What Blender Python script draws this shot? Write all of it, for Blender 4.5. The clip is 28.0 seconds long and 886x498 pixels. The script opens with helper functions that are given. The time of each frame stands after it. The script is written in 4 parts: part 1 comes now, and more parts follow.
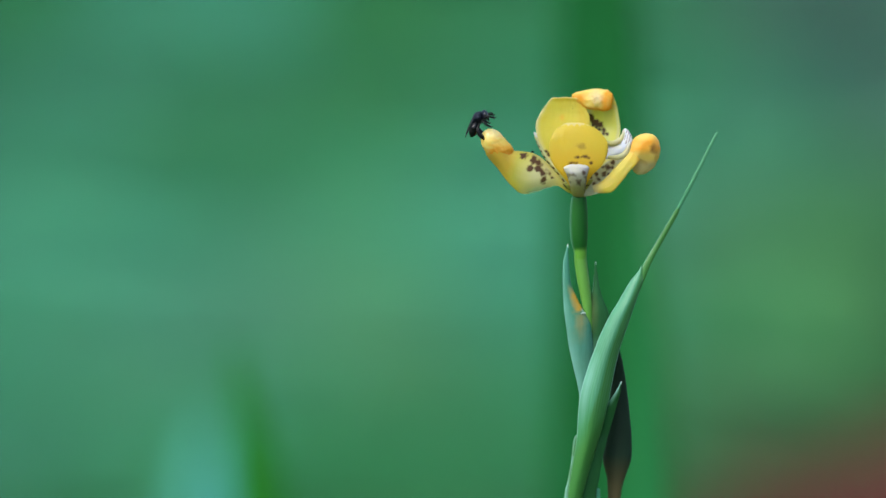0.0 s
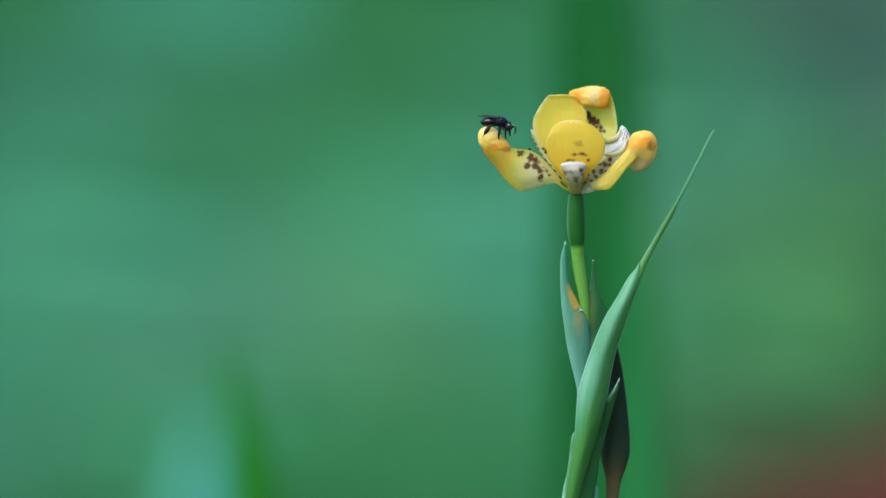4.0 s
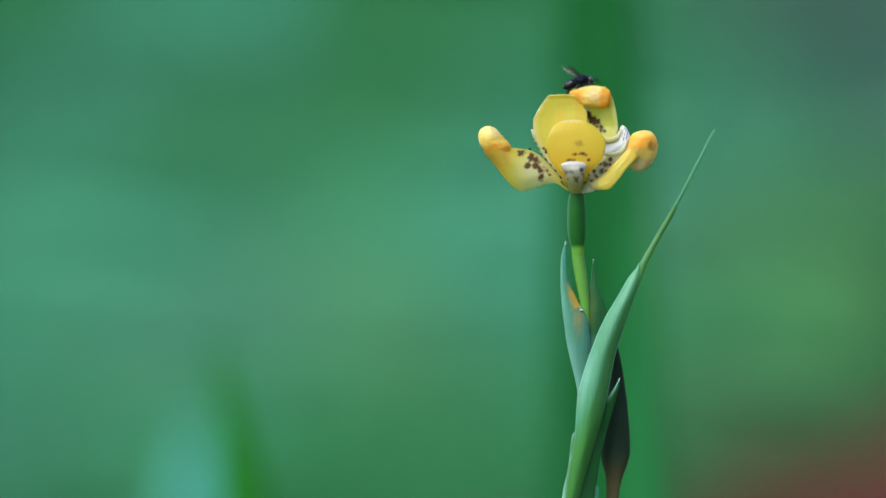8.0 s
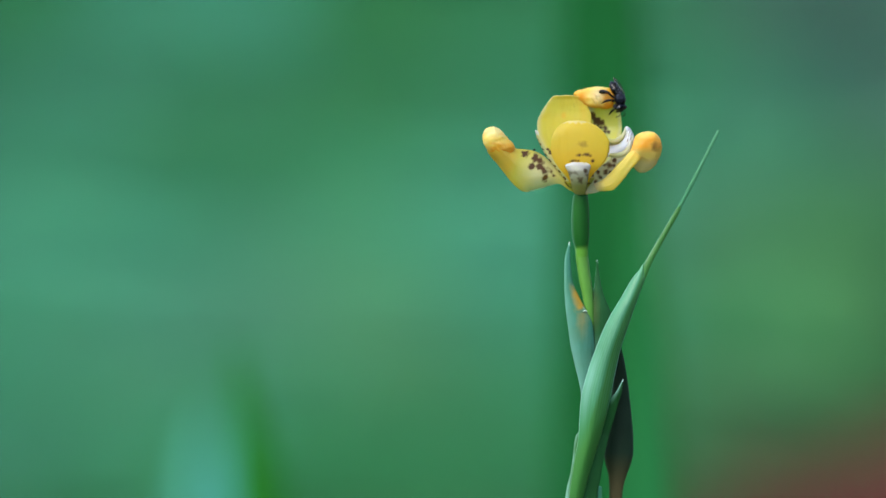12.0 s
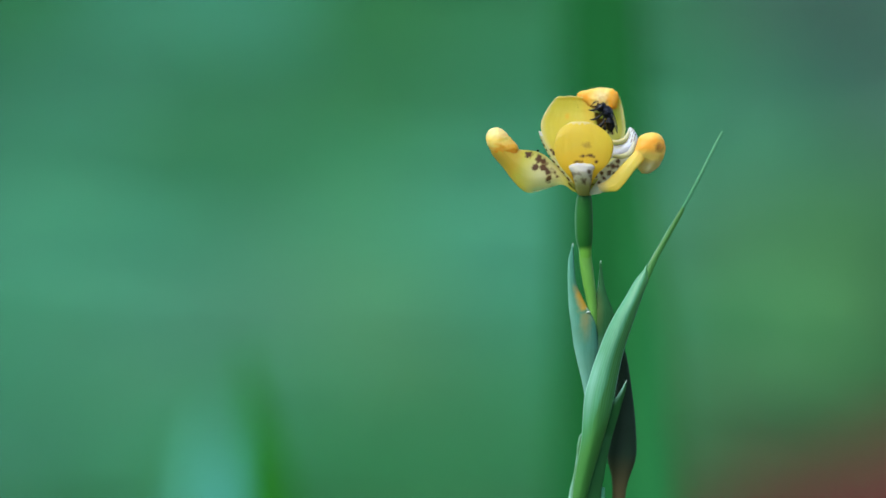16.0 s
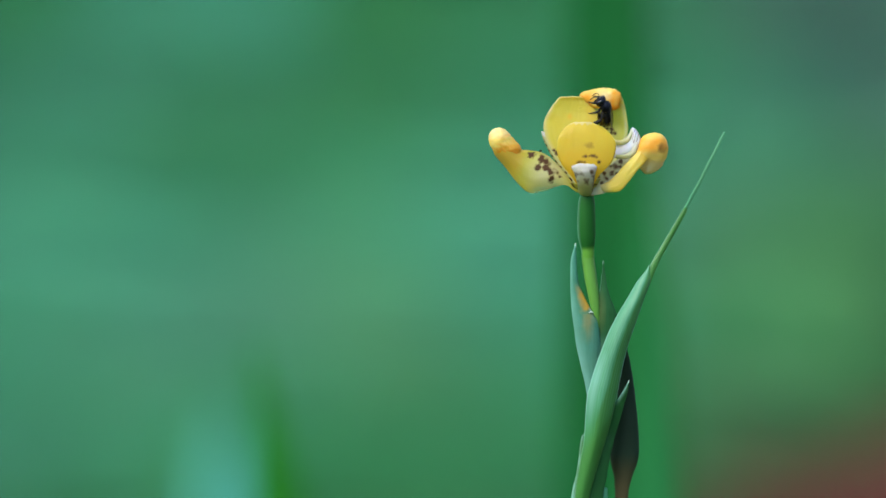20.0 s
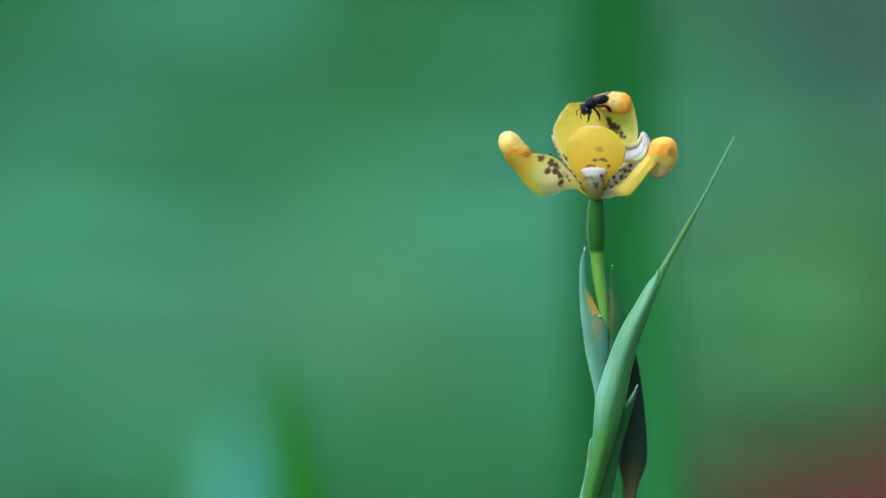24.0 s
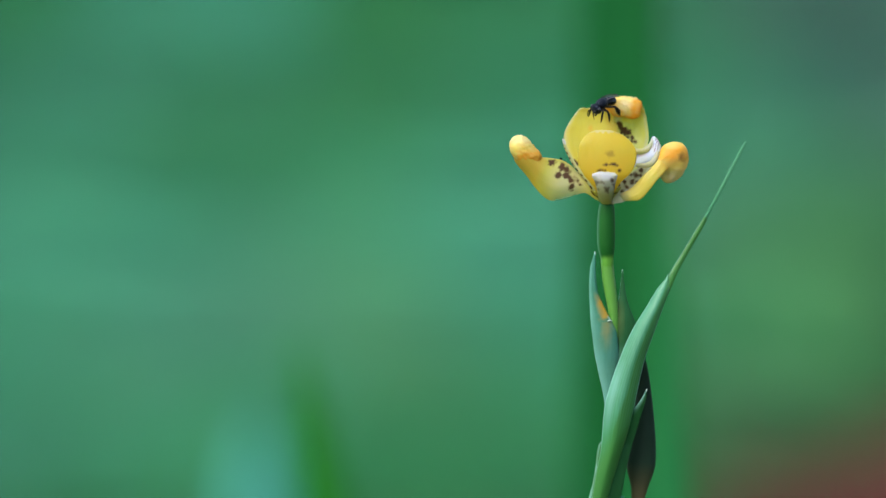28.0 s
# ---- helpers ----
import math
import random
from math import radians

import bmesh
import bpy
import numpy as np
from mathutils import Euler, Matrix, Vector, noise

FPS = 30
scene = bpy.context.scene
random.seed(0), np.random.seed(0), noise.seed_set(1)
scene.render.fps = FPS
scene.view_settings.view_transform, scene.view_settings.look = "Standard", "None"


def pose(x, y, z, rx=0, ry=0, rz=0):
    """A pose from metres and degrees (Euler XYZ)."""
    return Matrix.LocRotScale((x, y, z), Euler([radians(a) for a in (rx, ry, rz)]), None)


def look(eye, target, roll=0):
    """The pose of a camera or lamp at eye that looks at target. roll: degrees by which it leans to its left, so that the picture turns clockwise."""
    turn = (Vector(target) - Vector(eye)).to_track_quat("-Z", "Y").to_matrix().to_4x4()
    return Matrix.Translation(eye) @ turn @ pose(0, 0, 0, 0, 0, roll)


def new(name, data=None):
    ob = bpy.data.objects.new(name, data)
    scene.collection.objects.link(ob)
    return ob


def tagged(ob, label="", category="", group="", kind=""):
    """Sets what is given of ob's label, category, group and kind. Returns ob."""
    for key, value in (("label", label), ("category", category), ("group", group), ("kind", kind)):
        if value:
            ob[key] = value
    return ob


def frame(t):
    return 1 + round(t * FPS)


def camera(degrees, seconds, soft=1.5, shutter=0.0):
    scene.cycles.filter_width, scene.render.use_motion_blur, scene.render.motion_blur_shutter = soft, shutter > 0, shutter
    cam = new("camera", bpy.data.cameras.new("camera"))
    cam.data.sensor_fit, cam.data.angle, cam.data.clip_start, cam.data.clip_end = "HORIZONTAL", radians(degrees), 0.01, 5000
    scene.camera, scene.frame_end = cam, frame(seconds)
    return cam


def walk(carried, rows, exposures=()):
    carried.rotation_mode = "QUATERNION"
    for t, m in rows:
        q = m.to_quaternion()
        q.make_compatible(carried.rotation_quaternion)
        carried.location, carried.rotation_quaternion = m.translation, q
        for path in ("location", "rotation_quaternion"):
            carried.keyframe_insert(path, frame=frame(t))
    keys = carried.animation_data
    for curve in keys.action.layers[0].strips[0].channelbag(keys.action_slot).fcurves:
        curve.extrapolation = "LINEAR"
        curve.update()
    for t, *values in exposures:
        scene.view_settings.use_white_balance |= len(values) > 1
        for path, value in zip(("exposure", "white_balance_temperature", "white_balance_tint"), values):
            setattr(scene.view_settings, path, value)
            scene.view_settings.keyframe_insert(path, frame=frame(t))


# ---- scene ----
# camera: long macro lens on a stand, focused on the flower
cam = camera(10.0, 28.0, shutter=0.4)
EYE = (-0.0186, -0.712, 0.485)
AIM = (-0.0186, 0.0, 0.4352)
walk(cam, [(0.0, look(EYE, AIM)), (28.0, look(EYE, AIM))])
cam.data.dof.use_dof = True
cam.data.dof.focus_distance = 0.712
cam.data.dof.aperture_fstop = 8.2

# light: bright shade under a soft sky
scene.view_settings.exposure = 1.31
SUN_DIR = Vector((-0.45, -0.45, 0.82)).normalized()
world = bpy.data.worlds.new("sky")
scene.world = world
world.use_nodes = True
wn = world.node_tree
sky = wn.nodes.new("ShaderNodeTexSky")
sky.sky_type = 'NISHITA'
sky.sun_disc = False
sky.sun_elevation = math.asin(SUN_DIR.z)
sky.sun_rotation = math.atan2(SUN_DIR.x, SUN_DIR.y)
sky.air_density, sky.dust_density = 1.0, 2.5
wn.nodes["Background"].inputs["Strength"].default_value = 0.15
wn.links.new(sky.outputs[0], wn.nodes["Background"].inputs["Color"])
sun_data = bpy.data.lights.new("sun", 'SUN')
sun_data.energy, sun_data.angle, sun_data.color = 1.5, radians(40), (1.0, 0.985, 0.94)
sun = new("sun", sun_data)
sun.matrix_world = look(SUN_DIR * 5, (0, 0, 0))

# ---- materials ----


def nd(tree, kind, **values):
    n = tree.nodes.new("ShaderNode" + kind)
    for k, v in values.items():
        n.inputs[k.replace("_", " ")].default_value = v
    return n


def mixed(tree, fac, a, b, mode='MIX'):
    """Colour mix; fac, a and b are sockets or values."""
    m = tree.nodes.new("ShaderNodeMix")
    m.data_type, m.blend_type = 'RGBA', mode
    for i, v in ((0, fac), (6, a), (7, b)):
        if isinstance(v, bpy.types.NodeSocket):
            tree.links.new(v, m.inputs[i])
        else:
            m.inputs[i].default_value = (*v, 1) if isinstance(v, tuple) else v
    return m.outputs[2]


def grain(tree, scale, detail=3.0, low=0.35, high=0.65, stretch=None):
    """Noise in the thing's own space, as a factor from 0 to 1."""
    co = tree.nodes.new("ShaderNodeTexCoord").outputs["Object"]
    if stretch:
        mp = tree.nodes.new("ShaderNodeMapping")
        mp.inputs["Scale"].default_value = stretch
        tree.links.new(co, mp.inputs["Vector"])
        co = mp.outputs[0]
    n = nd(tree, "TexNoise", Scale=scale, Detail=detail)
    tree.links.new(co, n.inputs["Vector"])
    r = nd(tree, "MapRange", From_Min=low, From_Max=high)
    tree.links.new(n.outputs[0], r.inputs[0])
    return r.outputs[0]


def material(name):
    m = bpy.data.materials.new(name)
    m.use_nodes = True
    return m, m.node_tree, m.node_tree.nodes["Principled BSDF"]


def bumped(tree, bsdf, height, depth, strength=0.5):
    b = nd(tree, "Bump", Strength=strength, Distance=depth)
    tree.links.new(height, b.inputs["Height"])
    tree.links.new(b.outputs[0], bsdf.inputs["Normal"])


def thin(tree, bsdf, colour, share):
    """Lets light through a thin leaf or petal."""
    tr = nd(tree, "BsdfTranslucent")
    tree.links.new(colour, tr.inputs["Color"])
    mx = nd(tree, "MixShader", Fac=share)
    tree.links.new(bsdf.outputs[0], mx.inputs[1])
    tree.links.new(tr.outputs[0], mx.inputs[2])
    tree.links.new(mx.outputs[0], tree.nodes["Material Output"].inputs[0])


def petal_material(name, base, second, orange, share=0.3, rough=0.45):
    """Pigment comes from the petal's vertex marks: red = brown spots, green = orange, blue = white, painted rim
    highlights too.
    """
    m, t, b = material(name)
    col = mixed(t, grain(t, 260), base, second)
    col = mixed(t, grain(t, 900, stretch=(1, 1, 0.12)), col, mixed(t, 0.08, col, (0.93, 0.9, 0.45), 'MULTIPLY'))
    a = t.nodes.new("ShaderNodeVertexColor")
    a.layer_name = "pigment"
    s = t.nodes.new("ShaderNodeSeparateColor")
    t.links.new(a.outputs[0], s.inputs[0])
    col = mixed(t, s.outputs[1], col, orange)
    col = mixed(t, s.outputs[2], col, (0.60, 0.60, 0.575))
    spot = t.nodes.new("ShaderNodeMath")
    spot.operation = 'MULTIPLY_ADD'
    t.links.new(s.outputs[0], spot.inputs[0])
    spot.inputs[1].default_value = 1.0
    add = t.nodes.new("ShaderNodeMath")
    add.operation = 'MULTIPLY_ADD'
    t.links.new(grain(t, 1500), add.inputs[0])
    add.inputs[1].default_value, add.inputs[2].default_value = 0.18, -0.09
    t.links.new(add.outputs[0], spot.inputs[2])
    edge = nd(t, "MapRange", From_Min=0.18, From_Max=0.82)
    t.links.new(spot.outputs[0], edge.inputs[0])
    col = mixed(t, edge.outputs[0], col, (0.075, 0.031, 0.010))
    t.links.new(col, b.inputs["Base Color"])
    b.inputs["Roughness"].default_value = rough
    b.inputs["Specular IOR Level"].default_value = 0.38
    b.inputs["Subsurface Weight"].default_value = 0.6
    b.inputs["Subsurface Radius"].default_value = (0.0016, 0.0012, 0.0005)
    b.inputs["Subsurface Scale"].default_value = 1.0
    bumped(t, b, grain(t, 1400, stretch=(1, 1, 0.15)), 0.00006, 0.35)
    thin(t, b, col, share)
    # tissue so thin at some rims that one sees through it
    out = t.nodes["Material Output"].inputs[0]
    solid = out.links[0].from_socket
    clear = nd(t, "MixShader")
    t.links.new(a.outputs["Alpha"], clear.inputs[0])
    t.links.new(nd(t, "BsdfTransparent").outputs[0], clear.inputs[1])
    t.links.new(solid, clear.inputs[2])
    t.links.new(clear.outputs[0], out)
    return m


def leaf_material(name, base, second, rough=0.4, share=0.2, scale=120, veins=900, mark=None, gloss=0.35):
    m, t, b = material(name)
    b.inputs["Specular IOR Level"].default_value = gloss
    col = mixed(t, grain(t, scale), base, second)
    stripe = grain(t, veins, 2.0, stretch=(1, 1, 0.03))
    col = mixed(t, stripe, col, mixed(t, 0.35, col, (0.55, 0.75, 0.6), 'MULTIPLY'))
    if mark:
        a = t.nodes.new("ShaderNodeVertexColor")
        a.layer_name = "pigment"
        s = t.nodes.new("ShaderNodeSeparateColor")
        t.links.new(a.outputs[0], s.inputs[0])
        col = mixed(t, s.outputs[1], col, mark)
        col = mixed(t, s.outputs[2], col, (0.20, 0.42, 0.36))
        col = mixed(t, s.outputs[0], col, (0.1, 0.05, 0.025))
    t.links.new(col, b.inputs["Base Color"])
    b.inputs["Roughness"].default_value = rough
    bumped(t, b, stripe, 0.00005, 0.4)
    thin(t, b, col, share)
    return m


def foliage_material(name, base, second, rough=0.5, share=0.4):
    """Leaves of far plants; each leaf has its own tone."""
    m, t, b = material(name)
    b.inputs["Specular IOR Level"].default_value = 0.2
    g = t.nodes.new("ShaderNodeNewGeometry")
    col = mixed(t, g.outputs["Random Per Island"], base, second)
    col = mixed(t, grain(t, 60), col, mixed(t, 0.5, col, (0.7, 0.85, 0.75), 'MULTIPLY'))
    t.links.new(col, b.inputs["Base Color"])
    b.inputs["Roughness"].default_value = rough
    bumped(t, b, grain(t, 300), 0.0006, 0.4)
    thin(t, b, col, share)
    return m


def plain_material(name, base, second, rough, scale, metal=0.0, depth=0.00003, coat=0.0, gloss=0.5, tint=None):
    m, t, b = material(name)
    b.inputs["Specular IOR Level"].default_value = gloss
    if tint:
        b.inputs["Specular Tint"].default_value = (*tint, 1)
    g = grain(t, scale)
    col = mixed(t, g, base, second)
    col = mixed(t, grain(t, scale * 0.15), col, mixed(t, 0.4, col, (0.8, 0.8, 0.85), 'MULTIPLY'))
    t.links.new(col, b.inputs["Base Color"])
    b.inputs["Roughness"].default_value = rough
    b.inputs["Metallic"].default_value = metal
    b.inputs["Coat Weight"].default_value = coat
    bumped(t, b, g, depth, 0.5)
    return m


ORANGE = (0.76, 0.36, 0.018)
BUTTER = petal_material("pale_yellow_petal", (0.64, 0.520, 0.064), (0.63, 0.490, 0.046), ORANGE, 0.44)
YELLOW = petal_material("deep_yellow_petal", (0.57, 0.425, 0.027), (0.55, 0.400, 0.020), ORANGE, 0.44)
CREAM = petal_material("cream_green_petal", (0.43, 0.435, 0.105), (0.41, 0.405, 0.072), ORANGE, 0.50)
SEPAL = petal_material("yellow_cream_petal", (0.52, 0.480, 0.085), (0.50, 0.445, 0.060), ORANGE, 0.46)
WHITE = petal_material("white_petal", (0.60, 0.63, 0.67), (0.53, 0.55, 0.57), ORANGE)
KNOB = petal_material("orange_curled_petal", (0.71, 0.59, 0.175), (0.69, 0.55, 0.118), (0.70, 0.33, 0.018), 0.42)
LEMON = petal_material("lemon_green_petal", (0.72, 0.70, 0.170), (0.69, 0.66, 0.120), ORANGE, 0.65)
OVARY = leaf_material("ovary_green", (0.010, 0.088, 0.013), (0.008, 0.074, 0.010), 0.5, 0.05, mark=(0.076, 0.224, 0.025), gloss=0.12)
BRACT_DARK = leaf_material("bract_dark_green", (0.020, 0.096, 0.034), (0.014, 0.077, 0.025), 0.6, 0.1, 420, 2600, mark=(0.16, 0.11, 0.02), gloss=0.1)
SHEATH = leaf_material("sheath_green", (0.016, 0.088, 0.024), (0.012, 0.072, 0.018), 0.5, 0.08, 120, 2600, mark=(0.060, 0.175, 0.020), gloss=0.15)
PEDICEL = leaf_material("pedicel_green", (0.090, 0.250, 0.036), (0.078, 0.225, 0.030), 0.45, 0.1)
BRACT = leaf_material("bract_blue_green", (0.046, 0.195, 0.138), (0.036, 0.165, 0.098), 0.5, 0.15, 420, 2600, mark=(0.34, 0.205, 0.022), gloss=0.2)
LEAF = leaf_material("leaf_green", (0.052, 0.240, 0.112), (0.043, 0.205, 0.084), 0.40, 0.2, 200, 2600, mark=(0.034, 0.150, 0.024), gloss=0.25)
POINT_GLINT = leaf_material("pale_point_and_glint", (0.40, 0.49, 0.44), (0.33, 0.42, 0.38), 0.5, 0.2)
SPATHE = leaf_material("dark_spathe", (0.013, 0.028, 0.016), (0.009, 0.021, 0.011), 0.6, 0.0, mark=(0.06, 0.052, 0.022), gloss=0.08)
STRAP = leaf_material("dark_strap_leaf", (0.0055, 0.090, 0.018), (0.006, 0.099, 0.021), 0.6, 0.12, 30, 250, gloss=0.1)
SIDE = leaf_material("green_strap_leaf", (0.013, 0.138, 0.037), (0.015, 0.150, 0.042), 0.6, 0.15, 30, 250, gloss=0.1)
BLADE = leaf_material("young_blade", (0.012, 0.14, 0.007), (0.014, 0.155, 0.009), 0.6, 0.2, 30, 250, gloss=0.1)
PALE = leaf_material("pale_glaucous_leaf", (0.070, 0.355, 0.275), (0.08, 0.38, 0.30), 0.5, 0.25, 30, 120, gloss=0.2)
BLACK = plain_material("bee_black", (0.0012, 0.0012, 0.0016), (0.003, 0.003, 0.004), 0.2, 2500, gloss=0.24)
HAIRY = plain_material("bee_dark_down", (0.0010, 0.0011, 0.0020), (0.004, 0.004, 0.006), 0.30, 4500, depth=0.00014, gloss=0.2, tint=(0.5, 0.65, 1.0))
EYE_MAT = plain_material("bee_eye", (0.003, 0.003, 0.005), (0.006, 0.006, 0.008), 0.22, 6000)
LEGS = plain_material("bee_leg", (0.0018, 0.0018, 0.0022), (0.004, 0.0035, 0.0035), 0.4, 4000, gloss=0.16)
POLLEN = plain_material("pale_hair", (0.03, 0.03, 0.03), (0.015, 0.015, 0.015), 0.8, 4000, gloss=0.2)
WING, wt, wb = material("bee_wing")
wcol = mixed(wt, grain(wt, 1800, stretch=(0.3, 1, 1)), (0.060, 0.056, 0.058), (0.022, 0.020, 0.022))
wt.links.new(wcol, wb.inputs["Base Color"])
wb.inputs["Roughness"].default_value = 0.3
wb.inputs["Specular IOR Level"].default_value = 0.3
wtr = nd(wt, "BsdfTransparent")
wmx = nd(wt, "MixShader", Fac=0.38)
wt.links.new(wb.outputs[0], wmx.inputs[1])
wt.links.new(wtr.outputs[0], wmx.inputs[2])
wt.links.new(wmx.outputs[0], wt.nodes["Material Output"].inputs[0])
EARTH = plain_material("leafy_ground", (0.02, 0.10, 0.03), (0.04, 0.10, 0.035), 0.95, 9, depth=0.01, gloss=0.1)
RED_SOIL = plain_material("red_laterite", (0.066, 0.016, 0.0135), (0.054, 0.016, 0.0135), 1.0, 14, depth=0.006, gloss=0.05)
GRASS = foliage_material("grass_blades", (0.022, 0.16, 0.035), (0.03, 0.18, 0.05))
HEDGE = foliage_material("hedge_leaves", (0.037, 0.27, 0.120), (0.042, 0.285, 0.133))
# leaf greens of the garden plants: letter, name, and the leaf's colour
GREENS = {
    "B": ("pale blue-green", (0.082, 0.360, 0.225)), "k": ("light grey-mauve green", (0.088, 0.195, 0.155)), "d": ("very dark green", (0.021, 0.165, 0.058)),
    "D": ("deep green", (0.028, 0.222, 0.082)), "M": ("mid-green", (0.038, 0.229, 0.090)), "T": ("bright blue-green", (0.064, 0.300, 0.179)),
    "t": ("blue-green", (0.045, 0.262, 0.132)), "b": ("dull blue-green", (0.033, 0.190, 0.110)), "O": ("olive-green", (0.033, 0.216, 0.060)),
    "o": ("dark olive-green", (0.037, 0.205, 0.074)), "S": ("greyish sage-green", (0.081, 0.270, 0.155)), "s": ("light sage-green", (0.083, 0.319, 0.149)),
    "r": ("yellowish sage-green", (0.071, 0.246, 0.112)), "G": ("dull grey-mauve green", (0.060, 0.144, 0.112)), "g": ("grey-green", (0.045, 0.198, 0.127)),
    "h": ("pale grey-green", (0.060, 0.227, 0.130)), "l": ("light olive-green", (0.073, 0.255, 0.088)), "e": ("greyish olive-green", (0.058, 0.220, 0.092)), "n": ("brownish olive-green", (0.056, 0.125, 0.050)),
}
LEAVES = {k: foliage_material(n.replace(" ", "_").replace("-", "_") + "_leaves", c, tuple(v * 1.1 for v in c)) for k, (n, c) in GREENS.items()}
BARK = plain_material("brown_bark", (0.10, 0.07, 0.045), (0.06, 0.045, 0.03), 0.9, 60, depth=0.003)

# ---- building helpers ----
U = 0.0000797  # the flower is laid out in units of about 0.08 mm
TOP = 0.4426  # height of the receptacle over the ground


def at(u, v, w=0.0):
    """A point of the flowering stem: to the side, up and back from the receptacle, in flower units."""
    return Vector((u * U, w * U, TOP + v * U))


def part(name, bm, mat, parent=None, label="", smooth=True):
    me = bpy.data.meshes.new(name)
    bmesh.ops.recalc_face_normals(bm, faces=bm.faces)
    bm.to_mesh(me)
    bm.free()
    me.materials.append(mat)
    if smooth:
        me.polygons.foreach_set("use_smooth", [True] * len(me.polygons))
    ob = new(name, me)
    ob.parent = parent
    return tagged(ob, label)


def spline(points, s):
    """A point at s (0 to 1) on a smooth curve through the points (numpy rows)."""
    n = len(points) - 1
    x = min(max(s, 0.0), 1.0) * n
    i = min(int(x), n - 1)
    f = x - i
    p1, p2 = points[i], points[i + 1]
    p0 = points[i - 1] if i > 0 else 2 * p1 - p2
    p3 = points[i + 2] if i + 2 <= n else 2 * p2 - p1
    return 0.5 * (2 * p1 + (p2 - p0) * f + (2 * p0 - 5 * p1 + 4 * p2 - p3) * f * f + (3 * p1 - p0 - 3 * p2 + p3) * f ** 3)


def blade_mesh(stations, along=60, across=24, thick=1.6, pigment=None, crease=0.0, ruffle=0.0, seed=0.0, bow=0.0):
    """A curved leaf or petal with thickness. stations: (one edge, other edge, belly), each edge as u, v, w in flower units;
    belly pushes the middle towards the front. pigment(u, v, s, c) gives the marks."""
    rows = np.array([[*a, *b, g] for a, b, g in stations], float)
    bm = bmesh.new()
    layer = bm.verts.layers.float_color.new("pigment")
    pts = np.zeros((along + 1, across + 1, 3))
    for i in range(along + 1):
        r = spline(rows, i / along)
        a, b, g = r[:3], r[3:6], r[6]
        width = b - a
        nrm = np.array([0.0, -1.0, 0.0])
        ww = np.linalg.norm(width) + 1e-9
        nrm = nrm - width * (nrm @ width) / ww ** 2
        nrm /= np.linalg.norm(nrm) + 1e-9
        for j in range(across + 1):
            c = j / across
            arch = (1 - (2 * c - 1) ** 2) if not crease else (1 - abs(2 * c - 1) ** (1.25 if crease == 1 else crease))
            p = a + width * c + nrm * g * arch
            p[2] += bow * (1 - (2 * c - 1) ** 2 + 0.5 * noise.noise((c * 5, seed, 0))) * (i / along) ** 3
            rim = (abs(2 * c - 1) ** 6)
            if ruffle:
                p = p + nrm * ruffle * (0.35 + rim) * noise.noise((i * 0.11 + seed, c * 3.0, seed)) \
                    + nrm * ruffle * 0.25 * noise.noise((i * 0.05 + seed, c * 15.0, seed))
            pts[i, j] = p
    du = np.gradient(pts, axis=0)
    dv = np.gradient(pts, axis=1)
    nn = np.cross(du, dv)
    nn /= np.linalg.norm(nn, axis=2, keepdims=True) + 1e-12
    sheets = []
    for side in (0.5, -0.5):
        sheet = []
        for i in range(along + 1):
            row = []
            for j in range(across + 1):
                c = j / across
                taper = (1 - abs(2 * c - 1) ** 10 * 0.7)
                q = pts[i, j] + nn[i, j] * thick * side * taper
                v = bm.verts.new(at(*(q[0], q[2], q[1])))
                v[layer] = (*(pigment(pts[i, j][0], pts[i, j][2], i / along, c) if pigment else (0, 0, 0)), 1)[:4]
                row.append(v)
            sheet.append(row)
        sheets.append(sheet)
    f, k = sheets
    for i in range(along):
        for j in range(across):
            bm.faces.new((f[i][j], f[i][j + 1], f[i + 1][j + 1], f[i + 1][j]))
            bm.faces.new((k[i][j], k[i + 1][j], k[i + 1][j + 1], k[i][j + 1]))
        bm.faces.new((f[i][0], f[i + 1][0], k[i + 1][0], k[i][0]))
        bm.faces.new((f[i][-1], k[i][-1], k[i + 1][-1], f[i + 1][-1]))
    for j in range(across):
        bm.faces.new((f[0][j], k[0][j], k[0][j + 1], f[0][j + 1]))
        bm.faces.new((f[-1][j], f[-1][j + 1], k[-1][j + 1], k[-1][j]))
    return bm


def st(v, a, b, w=0.0, belly=0.0, wb=None):
    """A station of an upright blade: height, its two edges, depth, belly."""
    return ((a, w, v), (b, w if wb is None else wb, v), belly)


def edge(a, b, belly=0.0):
    """A station from two edge points (u, v, w)."""
    return ((a[0], a[2], a[1]), (b[0], b[2], b[1]), belly)


def spots(marks, soft=2.0, rough=3.6):
    """Strength of brown spots at u, v; marks: (u, v, radius)."""
    def f(u, v):
        best = 0.0
        for a, b, r in marks:
            d = math.hypot(u - a, v - b) + rough * noise.noise((u * 0.2, v * 0.2, r))
            best = max(best, min(1.0, max(0.0, 0.5 + (r - d) / (2 * soft))))
        return best
    return f


